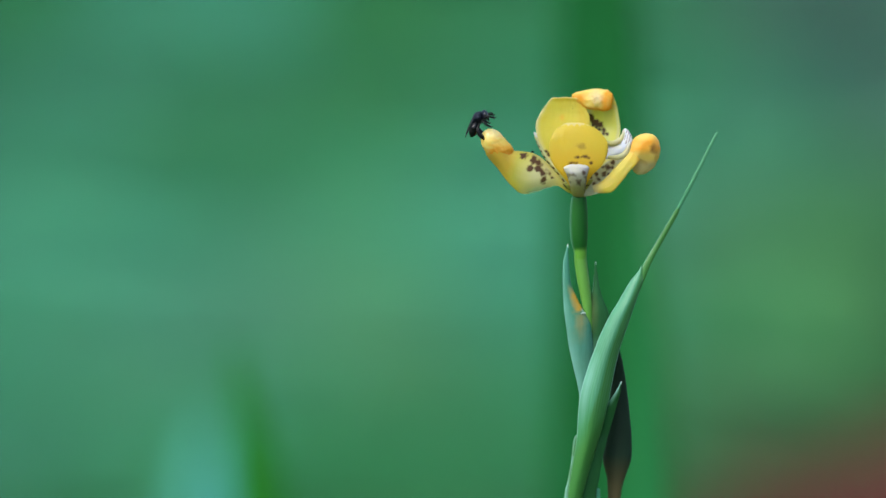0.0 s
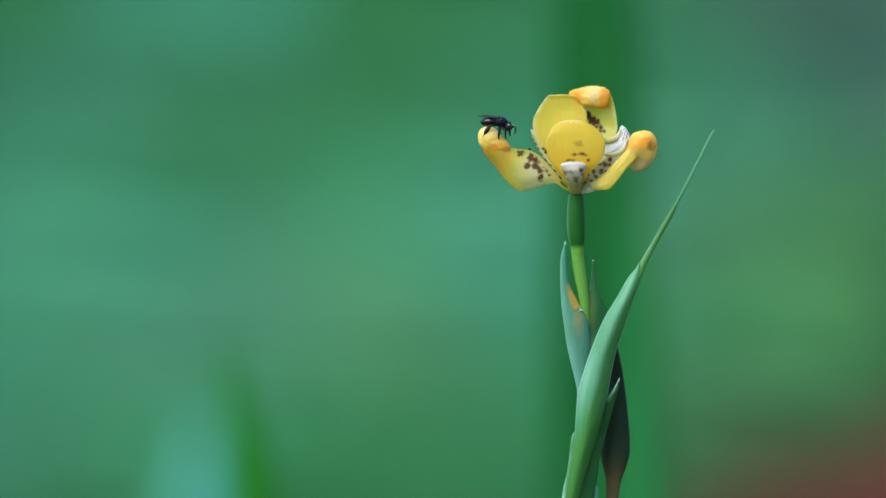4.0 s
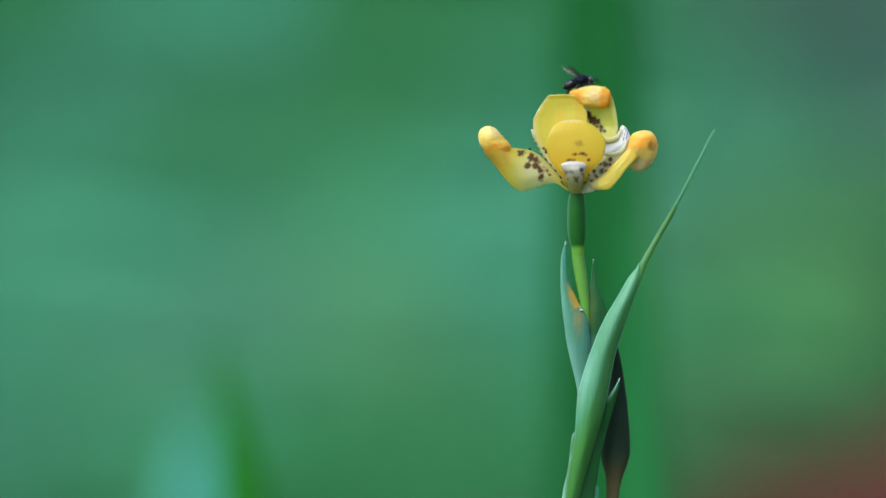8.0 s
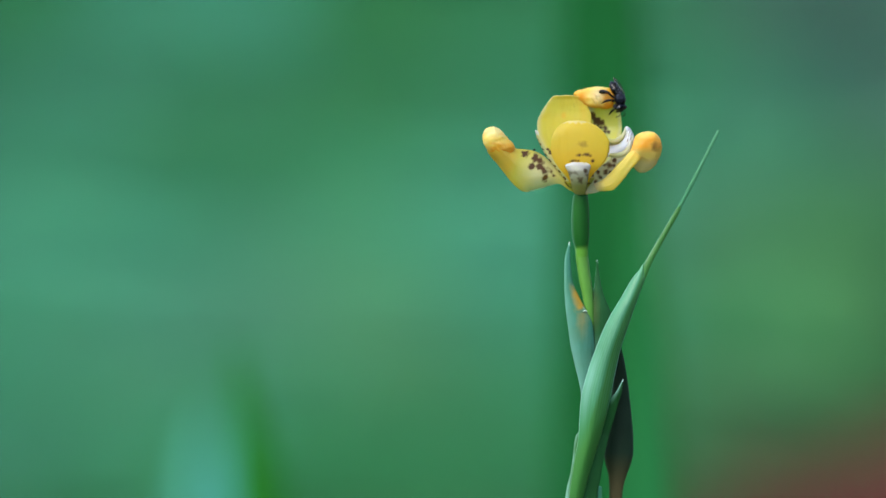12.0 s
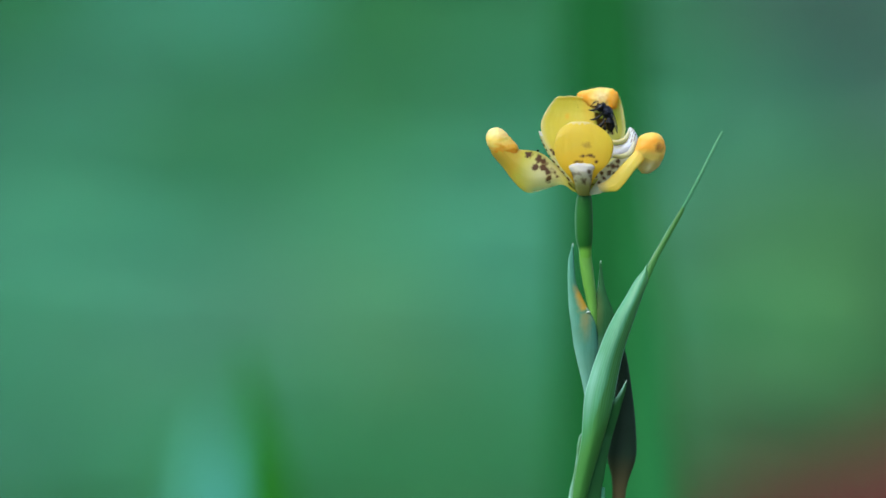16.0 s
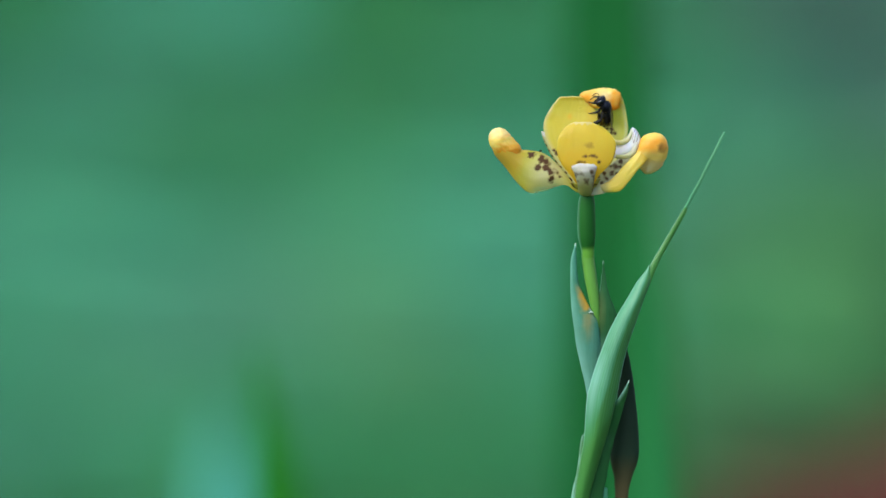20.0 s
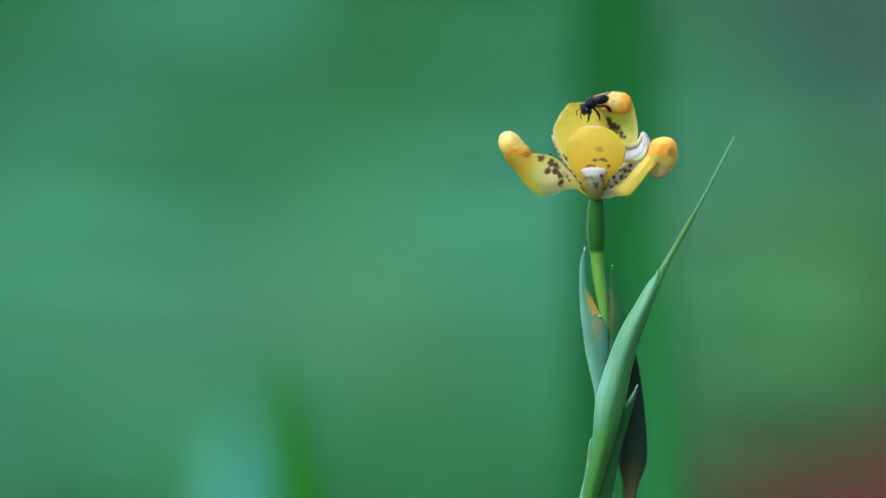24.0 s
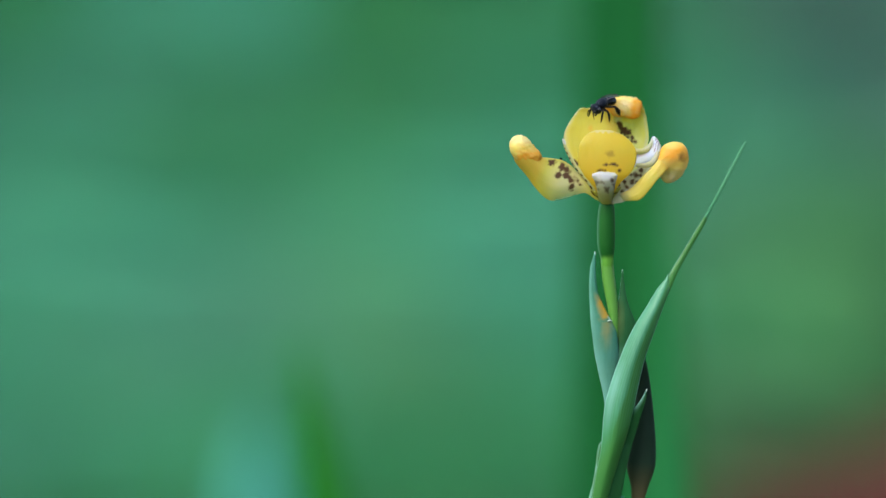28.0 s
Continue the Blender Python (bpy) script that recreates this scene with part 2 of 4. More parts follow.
def tube(path, sides=16, flat=1.0, steps=40, pigment=None, to=None):
    """A round body along a path of (u, v, w, radius); flat squeezes it in depth."""
    rows = np.array(path, float)
    bm = bmesh.new()
    layer = bm.verts.layers.float_color.new("pigment")
    place = to or at
    rings = []
    for i in range(steps + 1):
        r = spline(rows, i / steps)
        e = spline(rows, min(1, i / steps + 0.01)) - spline(rows, max(0, i / steps - 0.01))
        d = Vector((e[0], e[2], e[1])).normalized()
        x = d.cross(Vector((0, 1, 0)))
        x = x.normalized() if x.length > 1e-3 else Vector((1, 0, 0))
        y = d.cross(x).normalized()
        ring = []
        for k in range(sides):
            a = 2 * math.pi * k / sides
            q = x * math.cos(a) * r[3] + y * math.sin(a) * r[3] * flat
            v = bm.verts.new(place(r[0] + q.x, r[1] + q.z, r[2] + q.y))
            v[layer] = (*(pigment(r[0], r[1], i / steps, a) if pigment else (0, 0, 0)), 1)
            ring.append(v)
        rings.append(ring)
    for r0, r1 in zip(rings, rings[1:]):
        for k in range(sides):
            bm.faces.new((r0[k], r0[(k + 1) % sides], r1[(k + 1) % sides], r1[k]))
    bm.faces.new(rings[0])
    bm.faces.new(rings[-1][::-1])
    return bm


def lump(centre, size, turn=0.0, ridges=0.12, freq=5.0, seed=0.0, pigment=None, squeeze=0.0, detail=4, boxy=1.0, rings=0.0):
    """A wrinkled rolled petal tip: an uneven ovoid with ridges across its length."""
    bm = bmesh.new()
    bmesh.ops.create_icosphere(bm, subdivisions=detail, radius=1.0)
    layer = bm.verts.layers.float_color.new("pigment")
    ca, sa = math.cos(radians(turn)), math.sin(radians(turn))
    for v in bm.verts:
        x, y, z = v.co
        if boxy != 1.0:
            x, z = math.copysign(abs(x) ** boxy, x), math.copysign(abs(z) ** boxy, z)
        wave = 1 + rings * math.sin(24 * x + 3 * z) * max(0, 0.6 - x) + ridges * 0.5 * math.sin(freq * x * 3.0 + 2.0 * noise.noise((x + seed, y, z))) * (1 - x * x) \
            + ridges * 1.6 * noise.noise((x * 1.6 + seed, y * 1.6, z * 1.6)) + ridges * 0.6 * noise.noise((x * 5 + seed, y * 5, z * 5))
        wide = 1 - squeeze * (0.5 - 0.5 * x)
        a, d, h = x * size[0] * wave, y * size[1] * wave * wide, z * size[2] * wave * wide
        u, w = centre[0] + a * ca - h * sa, centre[1] + a * sa + h * ca
        v[layer] = (*(pigment(x, y, z) if pigment else (0, 0, 0)), 1)
        v.co = at(u, w, centre[2] + d)
    return bm

def curl(centre, blobs, blend=6.0, ridges=1.6, freq=0.09, seed=0.0, pigment=None, detail=5, boxy=2.0):
    """A petal tip rolled into one flowing body. blobs: (u, v, w, half length, half depth, half height, turn)."""
    bm = bmesh.new()
    bmesh.ops.create_icosphere(bm, subdivisions=detail, radius=1.0)
    layer = bm.verts.layers.float_color.new("pigment")
    turns = [(math.cos(radians(b[6])), math.sin(radians(b[6]))) for b in blobs]

    def inside(p):
        total = 0.0
        for (u, v, w, ru, rw, rv, _), (ca, sa) in zip(blobs, turns):
            x, z, y = p[0] - u, p[1] - v, p[2] - w
            a, h = x * ca + z * sa, -x * sa + z * ca
            q = ((abs(a) / ru) ** boxy + (abs(y) / rw) ** boxy + (abs(h) / rv) ** boxy) ** (1 / boxy)
            total += math.exp(-(q - 1) * min(ru, rv) / blend)
        return total - 1.0
    for vert in bm.verts:
        d = vert.co.copy()
        lo, hi = 0.0, 90.0
        for _ in range(16):
            mid = (lo + hi) / 2
            if inside((centre[0] + d.x * mid, centre[1] + d.z * mid, centre[2] + d.y * mid)) > 0:
                lo = mid
            else:
                hi = mid
        u, v, w = centre[0] + d.x * lo, centre[1] + d.z * lo, centre[2] + d.y * lo
        fold = 0.5 - math.sqrt(noise.noise((u * freq + seed, v * freq, w * freq)) ** 2 + 0.012)
        r = ridges * (1.5 * fold + 0.32 * noise.noise((u * freq * 3, v * freq * 3 + seed, w * freq * 3)))
        u, v, w = u + d.x * r, v + d.z * r, w + d.y * r
        vert[layer] = (*(pigment(u, v, w) if pigment else (0, 0, 0)), 1)
        vert.co = at(u, v, w)
    return bm


def ease(x):
    return min(1.0, max(0.0, x))


# ---- ground and background planting ----


def ground_sheet():
    bm = bmesh.new()
    n = 36
    xs = [math.copysign(abs(k) ** 3.2, k) * 900 for k in np.linspace(-1, 1, n)]
    grid = [[bm.verts.new((x, y + 2, 0.012 * noise.noise((x * 0.7, y * 0.7, 0)) - 0.012 if abs(x) < 60 else -0.01)) for x in xs] for y in xs]
    for r0, r1 in zip(grid, grid[1:]):
        for i in range(n - 1):
            bm.faces.new((r0[i], r0[i + 1], r1[i + 1], r1[i]))
    return tagged(part("ground", bm, EARTH), "dark green weedy garden ground", "ground", kind="structure")


def path_middle(y):
    """The soil strip bends away from the iris towards the viewer."""
    return 0.695 + (y - 3.35) * 0.34 + 0.32 * max(0.0, 2.6 - y) ** 1.3


def soil_path():
    """A strip of bare red soil with ragged edges that runs off behind the planting."""
    bm = bmesh.new()
    rows = []
    for i in range(121):
        y = -9.0 + i * 0.2
        mid = path_middle(y) + 0.03 * noise.noise((y * 2, 3, 0))
        rag = 0.06 * noise.noise((y * 5, 9, 1))
        rows.append([bm.verts.new((mid + (k / 8 - 0.5) * 1.0 + (rag if k in (0, 8) else 0), y,
                                   0.012 + 0.006 * noise.noise((k, y * 6, 4)) - (0.02 if k in (0, 8) else 0))) for k in range(9)])
    for r0, r1 in zip(rows, rows[1:]):
        for i in range(8):
            bm.faces.new((r0[i], r0[i + 1], r1[i + 1], r1[i]))
    return tagged(part("soil_path", bm, RED_SOIL), "bare red laterite soil between green plants", "path", kind="structure")


def leafy_mesh(rng, spread, height, count, size, lift=0.0):
    """Many small folded leaves on all sides of a bushy clump."""
    verts, faces = [], []
    for _ in range(count):
        a, r = rng.uniform(0, 2 * math.pi), math.sqrt(rng.uniform(0.05, 1.0))
        h = rng.uniform(0.03, 1.0)
        bulge = math.sqrt(max(0.0, 1 - (2 * h - 1) ** 2 * 0.75))
        wob = 1 + 0.35 * noise.noise((math.cos(a) * 1.3, math.sin(a) * 1.3, h * 2 + spread * 9))
        c = Vector((math.cos(a) * r * spread * bulge * wob, math.sin(a) * r * spread * bulge * wob, lift + h * height))
        s = size * rng.uniform(0.6, 1.3)
        m = Matrix.Translation(c) @ Euler((rng.uniform(0.1, 1.1), rng.uniform(-0.45, 0.45), 0)).to_matrix().to_4x4() @ Matrix.Rotation(rng.uniform(0, 6.3), 4, 'Z')
        k = len(verts)
        for x, y, z in ((0, 0, 0), (0.22, 0.35, 0.06), (0.26, 0.6, 0.05), (0, 1.0, -0.12), (-0.26, 0.6, 0.05), (-0.22, 0.35, 0.06), (0, 0.5, -0.03)):
            verts.append(m @ Vector((x * s, y * s, z * s)))
        for f in ((0, 1, 6), (1, 2, 6), (2, 3, 6), (3, 4, 6), (4, 5, 6), (5, 0, 6)):
            faces.append(tuple(k + i for i in f))
    me = bpy.data.meshes.new("leaves")
    me.from_pydata(verts, [], faces)
    me.polygons.foreach_set("use_smooth", [True] * len(faces))
    return me


def garden_shrub(name, x, y, spread, height, mat, label, seed, count=1900, size=0.032, lift=0.0):
    rng = random.Random(seed)
    root = new(name)
    root.location = (x, y, 0)
    tagged(root, label, "shrub", "garden shrubs")
    me = leafy_mesh(rng, spread, height, count, size, lift)
    me.materials.append(mat)
    leaves = new("leaves", me)
    leaves.parent = root
    leaves["kind"] = "stuff"
    for k in range(5):
        a = k * 1.26 + rng.uniform(-0.3, 0.3)
        tip = Vector((math.cos(a) * spread * 0.6, math.sin(a) * spread * 0.6, lift + height * rng.uniform(0.6, 0.9)))
        rows = [(0.01 * math.cos(a), -0.02, 0.01 * math.sin(a), 0.006), (tip.x * 0.3, tip.z * 0.5, tip.y * 0.3, 0.005), (tip.x, tip.z, tip.y, 0.002)]
        part("stem", tube(rows, 6, 1.0, 8, to=lambda u, v, w: Vector((u, w, v))), BARK, root)
    return root


def strap_leaf(name, base, tip, width, mat, label, bend=0.0, keel=0.25, full=0.8, category="leaf", group=""):
    """A long upright sword leaf from the ground, pointed, folded along its middle; full: how far up it keeps its width."""
    bm = bmesh.new()
    base, tip = Vector(base), Vector(tip)
    n, m = 48, 8
    grid = []
    for side in (1, -1):
        sheet = []
        for i in range(n + 1):
            s = i / n
            c = base.lerp(tip, s) + Vector((bend * math.sin(s * math.pi), 0, 0))
            wd = width * (0.55 + 0.45 * min(1, s * 3)) * (1.0 if s < full else max(0.02, 1 - ((s - full) / (1 - full)) ** (1.7 if full > 0.5 else 1.0)))
            sheet.append([bm.verts.new(c - base + Vector(((j / m - 0.5) * wd, (abs(j / m - 0.5) - 0.5) * wd * keel + side * (0.0004 if 0 < j < m else 0.00005), 0)))
                          for j in range(m + 1)])
        grid.append(sheet)
    f, k = grid
    for i in range(n):
        for j in range(m):
            bm.faces.new((f[i][j], f[i + 1][j], f[i + 1][j + 1], f[i][j + 1]))
            bm.faces.new((k[i][j], k[i][j + 1], k[i + 1][j + 1], k[i + 1][j]))
        bm.faces.new((f[i][0], k[i][0], k[i + 1][0], f[i + 1][0]))
        bm.faces.new((f[i][-1], f[i + 1][-1], k[i + 1][-1], k[i][-1]))
    ob = part(name, bm, mat)
    ob.location = base
    rib = tube([((tip.x - base.x) * s + bend * math.sin(s * math.pi), (tip.z - base.z) * s, -width * keel * 0.5 * (1 if s < full else max(0.02, (1 - s) / (1 - full))), width * 0.05 * (1 - 0.7 * s)) for s in np.linspace(0.0, 0.85, 9)],
               6, 1.0, 30, to=lambda u, v, w: Vector((u, w, v)))
    part("midrib", rib, mat, ob)
    return tagged(ob, label, category, group)


ground_sheet()
soil_path()
# a bank of low plants far behind the flower, row behind row: depth, height, clear stem, leaf greens from one side to the other
BANK = [(4.85, 0.43, 0.04, "DDBBOMMhkk"), (4.60, 0.285, 0.0, "bbMoMtttgG"), (4.35, 0.212, 0.0, "bttttTThee"), (4.10, 0.150, 0.0, "TTTSsTTel "),
        (3.85, 0.092, 0.0, "tthhrttol "), (3.50, 0.054, 0.0, "bbtDdddn  "), (3.20, 0.034, 0.0, "bbtdddd   ")]
planting = random.Random(19)
for r, (y, height, lift, greens) in enumerate(BANK):
    gap = (y + 0.712) * 0.0219
    for k, letter in enumerate(greens):
        jog, back, tall = planting.uniform(-0.22, 0.22), planting.uniform(-0.06, 0.06), planting.uniform(0.94, 1.10)
        if letter != " ":
            size = "low" if height < 0.2 else "knee-high"
            garden_shrub("garden_shrub", -0.0186 + (k - 4.5 + jog) * gap, y + back, gap * 0.78, height * tall - lift, LEAVES[letter],
                         size + " " + GREENS[letter][0] + " small-leaved shrub behind the flower", 40 + r * 12 + k, 1100, 0.026, lift)


def hedge():
    rng = random.Random(7)
    root = new("hedge")
    root.location = (0, 5.75, 0)
    tagged(root, "tall dense dark green hedge closing the garden", "hedge")
    me = leafy_mesh(rng, 1.0, 1.9, 9000, 0.09)
    for v in me.vertices:
        v.co.x *= 2.6
        v.co.y *= 0.45
    me.materials.append(HEDGE)
    leaves = new("leaves", me)
    leaves.parent = root
    leaves["kind"] = "stuff"
    for k in range(9):
        x = -2.0 + k * 0.5
        part("stem", tube([(x, -0.03, 0, 0.02), (x + 0.05, 0.7, 0.05, 0.015), (x - 0.06, 1.4, 0, 0.006)], 7, 1.0, 10,
                          to=lambda u, v, w: Vector((u, w, v))), BARK, root)
    return root


def grass():
    """Short weedy grass round the planting."""
    rng = random.Random(11)
    verts, faces = [], []
    for _ in range(20000):
        x, y = rng.uniform(-2.5, 2.5), rng.uniform(-3.0, 5.4)
        if abs(x - path_middle(y)) < 0.5:
            continue
        h, a, wd = rng.uniform(0.03, 0.09), rng.uniform(0, 6.3), rng.uniform(0.002, 0.004)
        lx, ly = math.cos(a) * h * 0.5, math.sin(a) * h * 0.5
        k = len(verts)
        verts += [(x - wd, y, -0.02), (x + wd, y, -0.02), (x + wd * 0.8 + lx * 0.4, y + ly * 0.4, h * 0.6), (x - wd * 0.8 + lx * 0.4, y + ly * 0.4, h * 0.6), (x + lx, y + ly, h)]
        faces += [(k, k + 1, k + 2, k + 3), (k + 3, k + 2, k + 4)]
    me = bpy.data.meshes.new("grass")
    me.from_pydata(verts, [], faces)
    me.materials.append(GRASS)
    return tagged(new("grass", me), "short weedy green grass on the ground", "grass", kind="stuff")


hedge()
grass()
back_leaf = strap_leaf("sword_leaf", (0.0230, 0.36, -0.01), (0.0092, 0.36, 0.75), 0.0300, STRAP,
                       "broad dark green upright sword leaf behind the flower", 0.0, -0.16, 0.36)
side_leaf = strap_leaf("sword_leaf", (0.0340, 0.32, -0.01), (0.0216, 0.32, 0.432), 0.0130, SIDE,
                       "mid-green upright sword leaf beside a darker one", 0.0, 0.1, 0.8)
near_blade = strap_leaf("young_blade", (-0.0108, 0.30, -0.01), (-0.0608, 0.30, 0.397), 0.0165, BLADE,
                        "slender bright green young leaf blade", 0.006)


def pale_leaf():
    """A broad glaucous leaf on its stalk, cupped, seen soft behind the young blade."""
    root = new("broad_leaf_plant")
    root.location = (-0.0872, 0.79, 0.0080)
    tagged(root, "pale blue-green broad leaf on a thin stalk", "plant")
    bm = bmesh.new()
    n, m = 24, 12
    grid = []
    for i in range(n + 1):
        s = i / n
        half = 0.0130 * math.sin(math.pi * (0.06 + 0.93 * s) ** 0.8)
        grid.append([bm.verts.new(((j / m - 0.5) * 2 * half, -0.012 * s + 0.012 * abs(j / m - 0.5), 0.240 + 0.087 * s - 0.004 * s * s)) for j in range(m + 1)])
    for r0, r1 in zip(grid, grid[1:]):
        for j in range(m):
            bm.faces.new((r0[j], r0[j + 1], r1[j + 1], r1[j]))
    blade = part("leaf_blade", bm, PALE, root)
    so = blade.modifiers.new("thickness", 'SOLIDIFY')
    so.thickness = 0.0006
    part("stalk", tube([(0, -0.02, 0, 0.003), (0.004, 0.11, 0.004, 0.0026), (0, 0.255, 0, 0.002)], 8, 1.0, 14,
                       to=lambda u, v, w: Vector((u, w, v))), PALE, root)
    return root


pale = pale_leaf()

# ---- the flowering plant ----


def flowering_plant():
    plant = new("walking_iris")
    tagged(plant, "yellow brown-spotted iris flower on a green leafy stem", "flower")
    # stem down to the ground with a fan of basal leaves
    part("scape", tube([(20, -520, 4, 26), (24, -900, 6, 24), (-6, -2200, 10, 26), (-10, -4000, 4, 30), (0, -5600, 0, 34)], 14, 0.45, 50), LEAF, plant)
    for k, (lean, h, w0) in enumerate(((-900, 3900, -260), (-420, 4500, -120), (360, 4550, 180), (820, 4000, 320), (-1300, 3100, 200), (1250, 3200, -180))):
        b = blade_mesh([st(-5600, -60, 60, w0 * 0.1, 8), st(-5000, lean * 0.1 - 95, lean * 0.1 + 95, w0 * 0.2, 14),
                        st(-5600 + h * 0.55, lean * 0.42 - 110, lean * 0.42 + 110, w0 * 0.6, 16),
                        st(-5600 + h * 0.85, lean * 0.85 - 70, lean * 0.85 + 70, w0, 10), st(-5600 + h, lean * 1.1 - 3, lean * 1.1 + 3, w0 * 1.2, 0)],
                       30, 6, 4.0, crease=1)
        part("basal_leaf", b, LEAF, plant)
    # sheathing leaves and bracts
    part("back_spathe", tube([(76, -262, 42, 1), (78, -300, 42, 9), (80, -360, 42, 16), (79, -420, 40, 23), (77, -458, 38, 26), (76, -476, 37, 24.3),
                              (75.3, -490, 36, 20.3), (74.5, -503, 35, 16.2), (73, -518, 34, 13.4), (72, -535, 33, 11.8), (68, -600, 30, 10.5), (50, -800, 20, 9), (30, -1000, 14, 6)], 18, 0.6, 110,
                             pigment=lambda u, v, s, a: (0, min(1, max(0, (-462 - v) / 60)), 0)), SPATHE, plant, "dark brownish green bud sheath")
    def left_marks(u, v, s, c):
        rag = 5 * noise.noise((u * 0.12, v * 0.12, 2))
        orange = 1.0 * max(0.0, min(1.0, (c - 0.40 + 0.03 * rag) * 2.4)) * max(0.0, min(1.0, (v + 207 + rag) / 8)) * max(0.0, min(1.0, (-157 - v + rag) / 18))
        streak = 0.42 * max(0, 1 - abs(u - 10 - rag) / 14) * max(0, min(1, (-206 - v) / 4)) * max(0, min(1, (v + 265) / 40))
        # blue channel: pale tip, plus a lit left rim and a glint painted on
        return (0.8 * max(0, 1 - math.hypot((u - 14) / 4, (v + 207) / 4)), max(orange, streak), (0.8 if v > -91 else 0) + 0.4 * max(0, 0.4 - c) / 0.4 + 0.2 * ease((-232 - v) / 60) + 0.6 * (abs(v + 203) < 3) * (c > 0.9))
    part("bract", blade_mesh([st(-86, -13.5, -12, -4, 0), st(-102, -18, -11.5, -4, 1), st(-118, -21, -11, -4, 2), st(-154, -21.5, -7, -5, 4),
                              st(-180, -20.5, 4, -6, 5), st(-203, -19, 16, -8, 6), st(-222, -16.5, 26, -8, 7), st(-240, -14, 30, -7, 7), st(-266, -10.5, 32, -5, 7),
                              st(-300, -3, 34, -2, 6), st(-350, 8, 40, 2, 6), st(-420, 14, 40, 4, 4)], 70, 24, 2.0, left_marks), BRACT, plant,
         "blue-green bract with an orange-brown withered edge")
    part("bract", blade_mesh([st(-118, 36, 37.5, 6, 0), st(-140, 34, 40.5, 5, 1), st(-160, 32, 43.5, 4, 2), st(-180, 28, 49, 3, 3), st(-198, 22.5, 56.5, 2, 5),
                              st(-215, 17, 62, 2, 6), st(-235, 13, 67, 3, 7), st(-266, 8, 70, 4, 8), st(-320, 10, 62, 4, 8), st(-420, 14, 46, 6, 4)], 60, 22, 2.0,
                             lambda u, v, s, c: (0, 0.22 * ease(1.2 - math.hypot((u - 30) / 12, (v + 205) / 40)),
                                                 0.6 if (c < 0.06 and v > -170) else 0.3 * ease((-245 - v) / 45))), BRACT_DARK, plant,
         "pointed dark green bract")
    leaf_rows = [st(-123, 116.5, 118, -8, 0), st(-133, 111, 119, -10, 2), st(-142, 103, 119.5, -12, 4), st(-151, 96, 118.5, -14, 6), st(-182, 78, 108, -20, 10), st(-213, 59, 97, -24, 12),
                 st(-245, 43.5, 86, -26, 13), st(-270, 34, 78, -27, 13), st(-300, 23, 71, -27, 13), st(-351, 9, 61, -26, 14), st(-397, 5, 51, -24, 15),
                 st(-430, 3, 42, -22, 15), st(-480, -5, 27, -20, 12), st(-530, -12, 14, -18, 8), st(-560, -14, 8, -16, 6), st(-700, -12, 6, -10, 4), st(-950, -14, 4, -4, 2)]

    # light is put into the colour: streak and rims lit, folded half shaded
    def leaf_marks_and_light(u, v, s, c):
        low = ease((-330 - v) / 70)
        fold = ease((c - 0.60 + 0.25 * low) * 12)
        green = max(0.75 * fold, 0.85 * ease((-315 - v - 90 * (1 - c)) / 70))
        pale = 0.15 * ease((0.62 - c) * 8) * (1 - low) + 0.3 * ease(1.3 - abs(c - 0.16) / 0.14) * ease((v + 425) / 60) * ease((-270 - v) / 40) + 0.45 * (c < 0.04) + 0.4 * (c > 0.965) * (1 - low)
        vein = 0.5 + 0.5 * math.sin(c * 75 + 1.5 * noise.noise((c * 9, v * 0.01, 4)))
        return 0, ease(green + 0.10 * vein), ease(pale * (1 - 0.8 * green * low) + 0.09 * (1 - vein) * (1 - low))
    part("stem_leaf", blade_mesh(leaf_rows, 130, 72, 2.4, leaf_marks_and_light, crease=1.75, ruffle=0.8, seed=3.0), LEAF, plant, "long pointed green leaf clasping the stem")
    # the sheath's colours carry its shaded right, lit left and bright rim
    part("sheath", blade_mesh([st(-327, 80.5, 82.5, -30, 0), st(-345, 71, 80, -27, 1), st(-365, 57, 75, -20, 1), st(-388, 36, 69, -14, 2), st(-410, 14, 63, -10, 3),
                               st(-424, 1, 59, -8, 4), st(-432, -2, 57, -8, 6), st(-445, -4, 54, -8, 8), st(-467, -6, 49, -8, 9), st(-498, -11, 44, -7, 9), st(-540, -19, 38, -6, 9),
                               st(-640, -22, 40, -4, 9), st(-900, -14, 44, -2, 9)], 80, 26, 2.0,
                              lambda u, v, s, c: (0, 0.35 * ease((0.3 - c) * 5) * ease((-400 - v) / 40),
                                                  0.55 * ease((v + 372) / 35) * ease((0.6 - c) * 3) + (0.3 + 0.3 * noise.noise((v * 0.05, 3, 1))) * (c < 0.06) + 0.55 * ease((-505 - v) / 40) * ease((0.4 - c) * 4)),
                              crease=1, ruffle=0.8, seed=12.0), SHEATH, plant, "green sheath wrapping the leaf base")
    part("leaf_tip", blade_mesh([st(111, 251.5, 253.5, 30, 0), st(107, 247, 252.6, 29, 0.3), st(60, 222.5, 229, 22, 0.6), st(13, 198, 205.5, 16, 0.8), st(-24, 178.5, 185, 14, 1), st(-30, 174, 183.5, 12, 1.5), st(-77, 146, 157, 4, 2),
                                 st(-110, 126, 138.5, -4, 2), st(-126, 118, 131, -8, 2), st(-150, 113.5, 121, -12, 1), st(-172, 109.5, 112, -16, 0.5)], 70, 10, 2.0,
                                lambda u, v, s, c: (0, 0.0 if v > -24 else 0.95, 0.25 * (c < 0.12) if v < -24 else 0.06 * ease((v + 24) / 60)), crease=1), LEAF, plant, "narrow folded leaf tip")
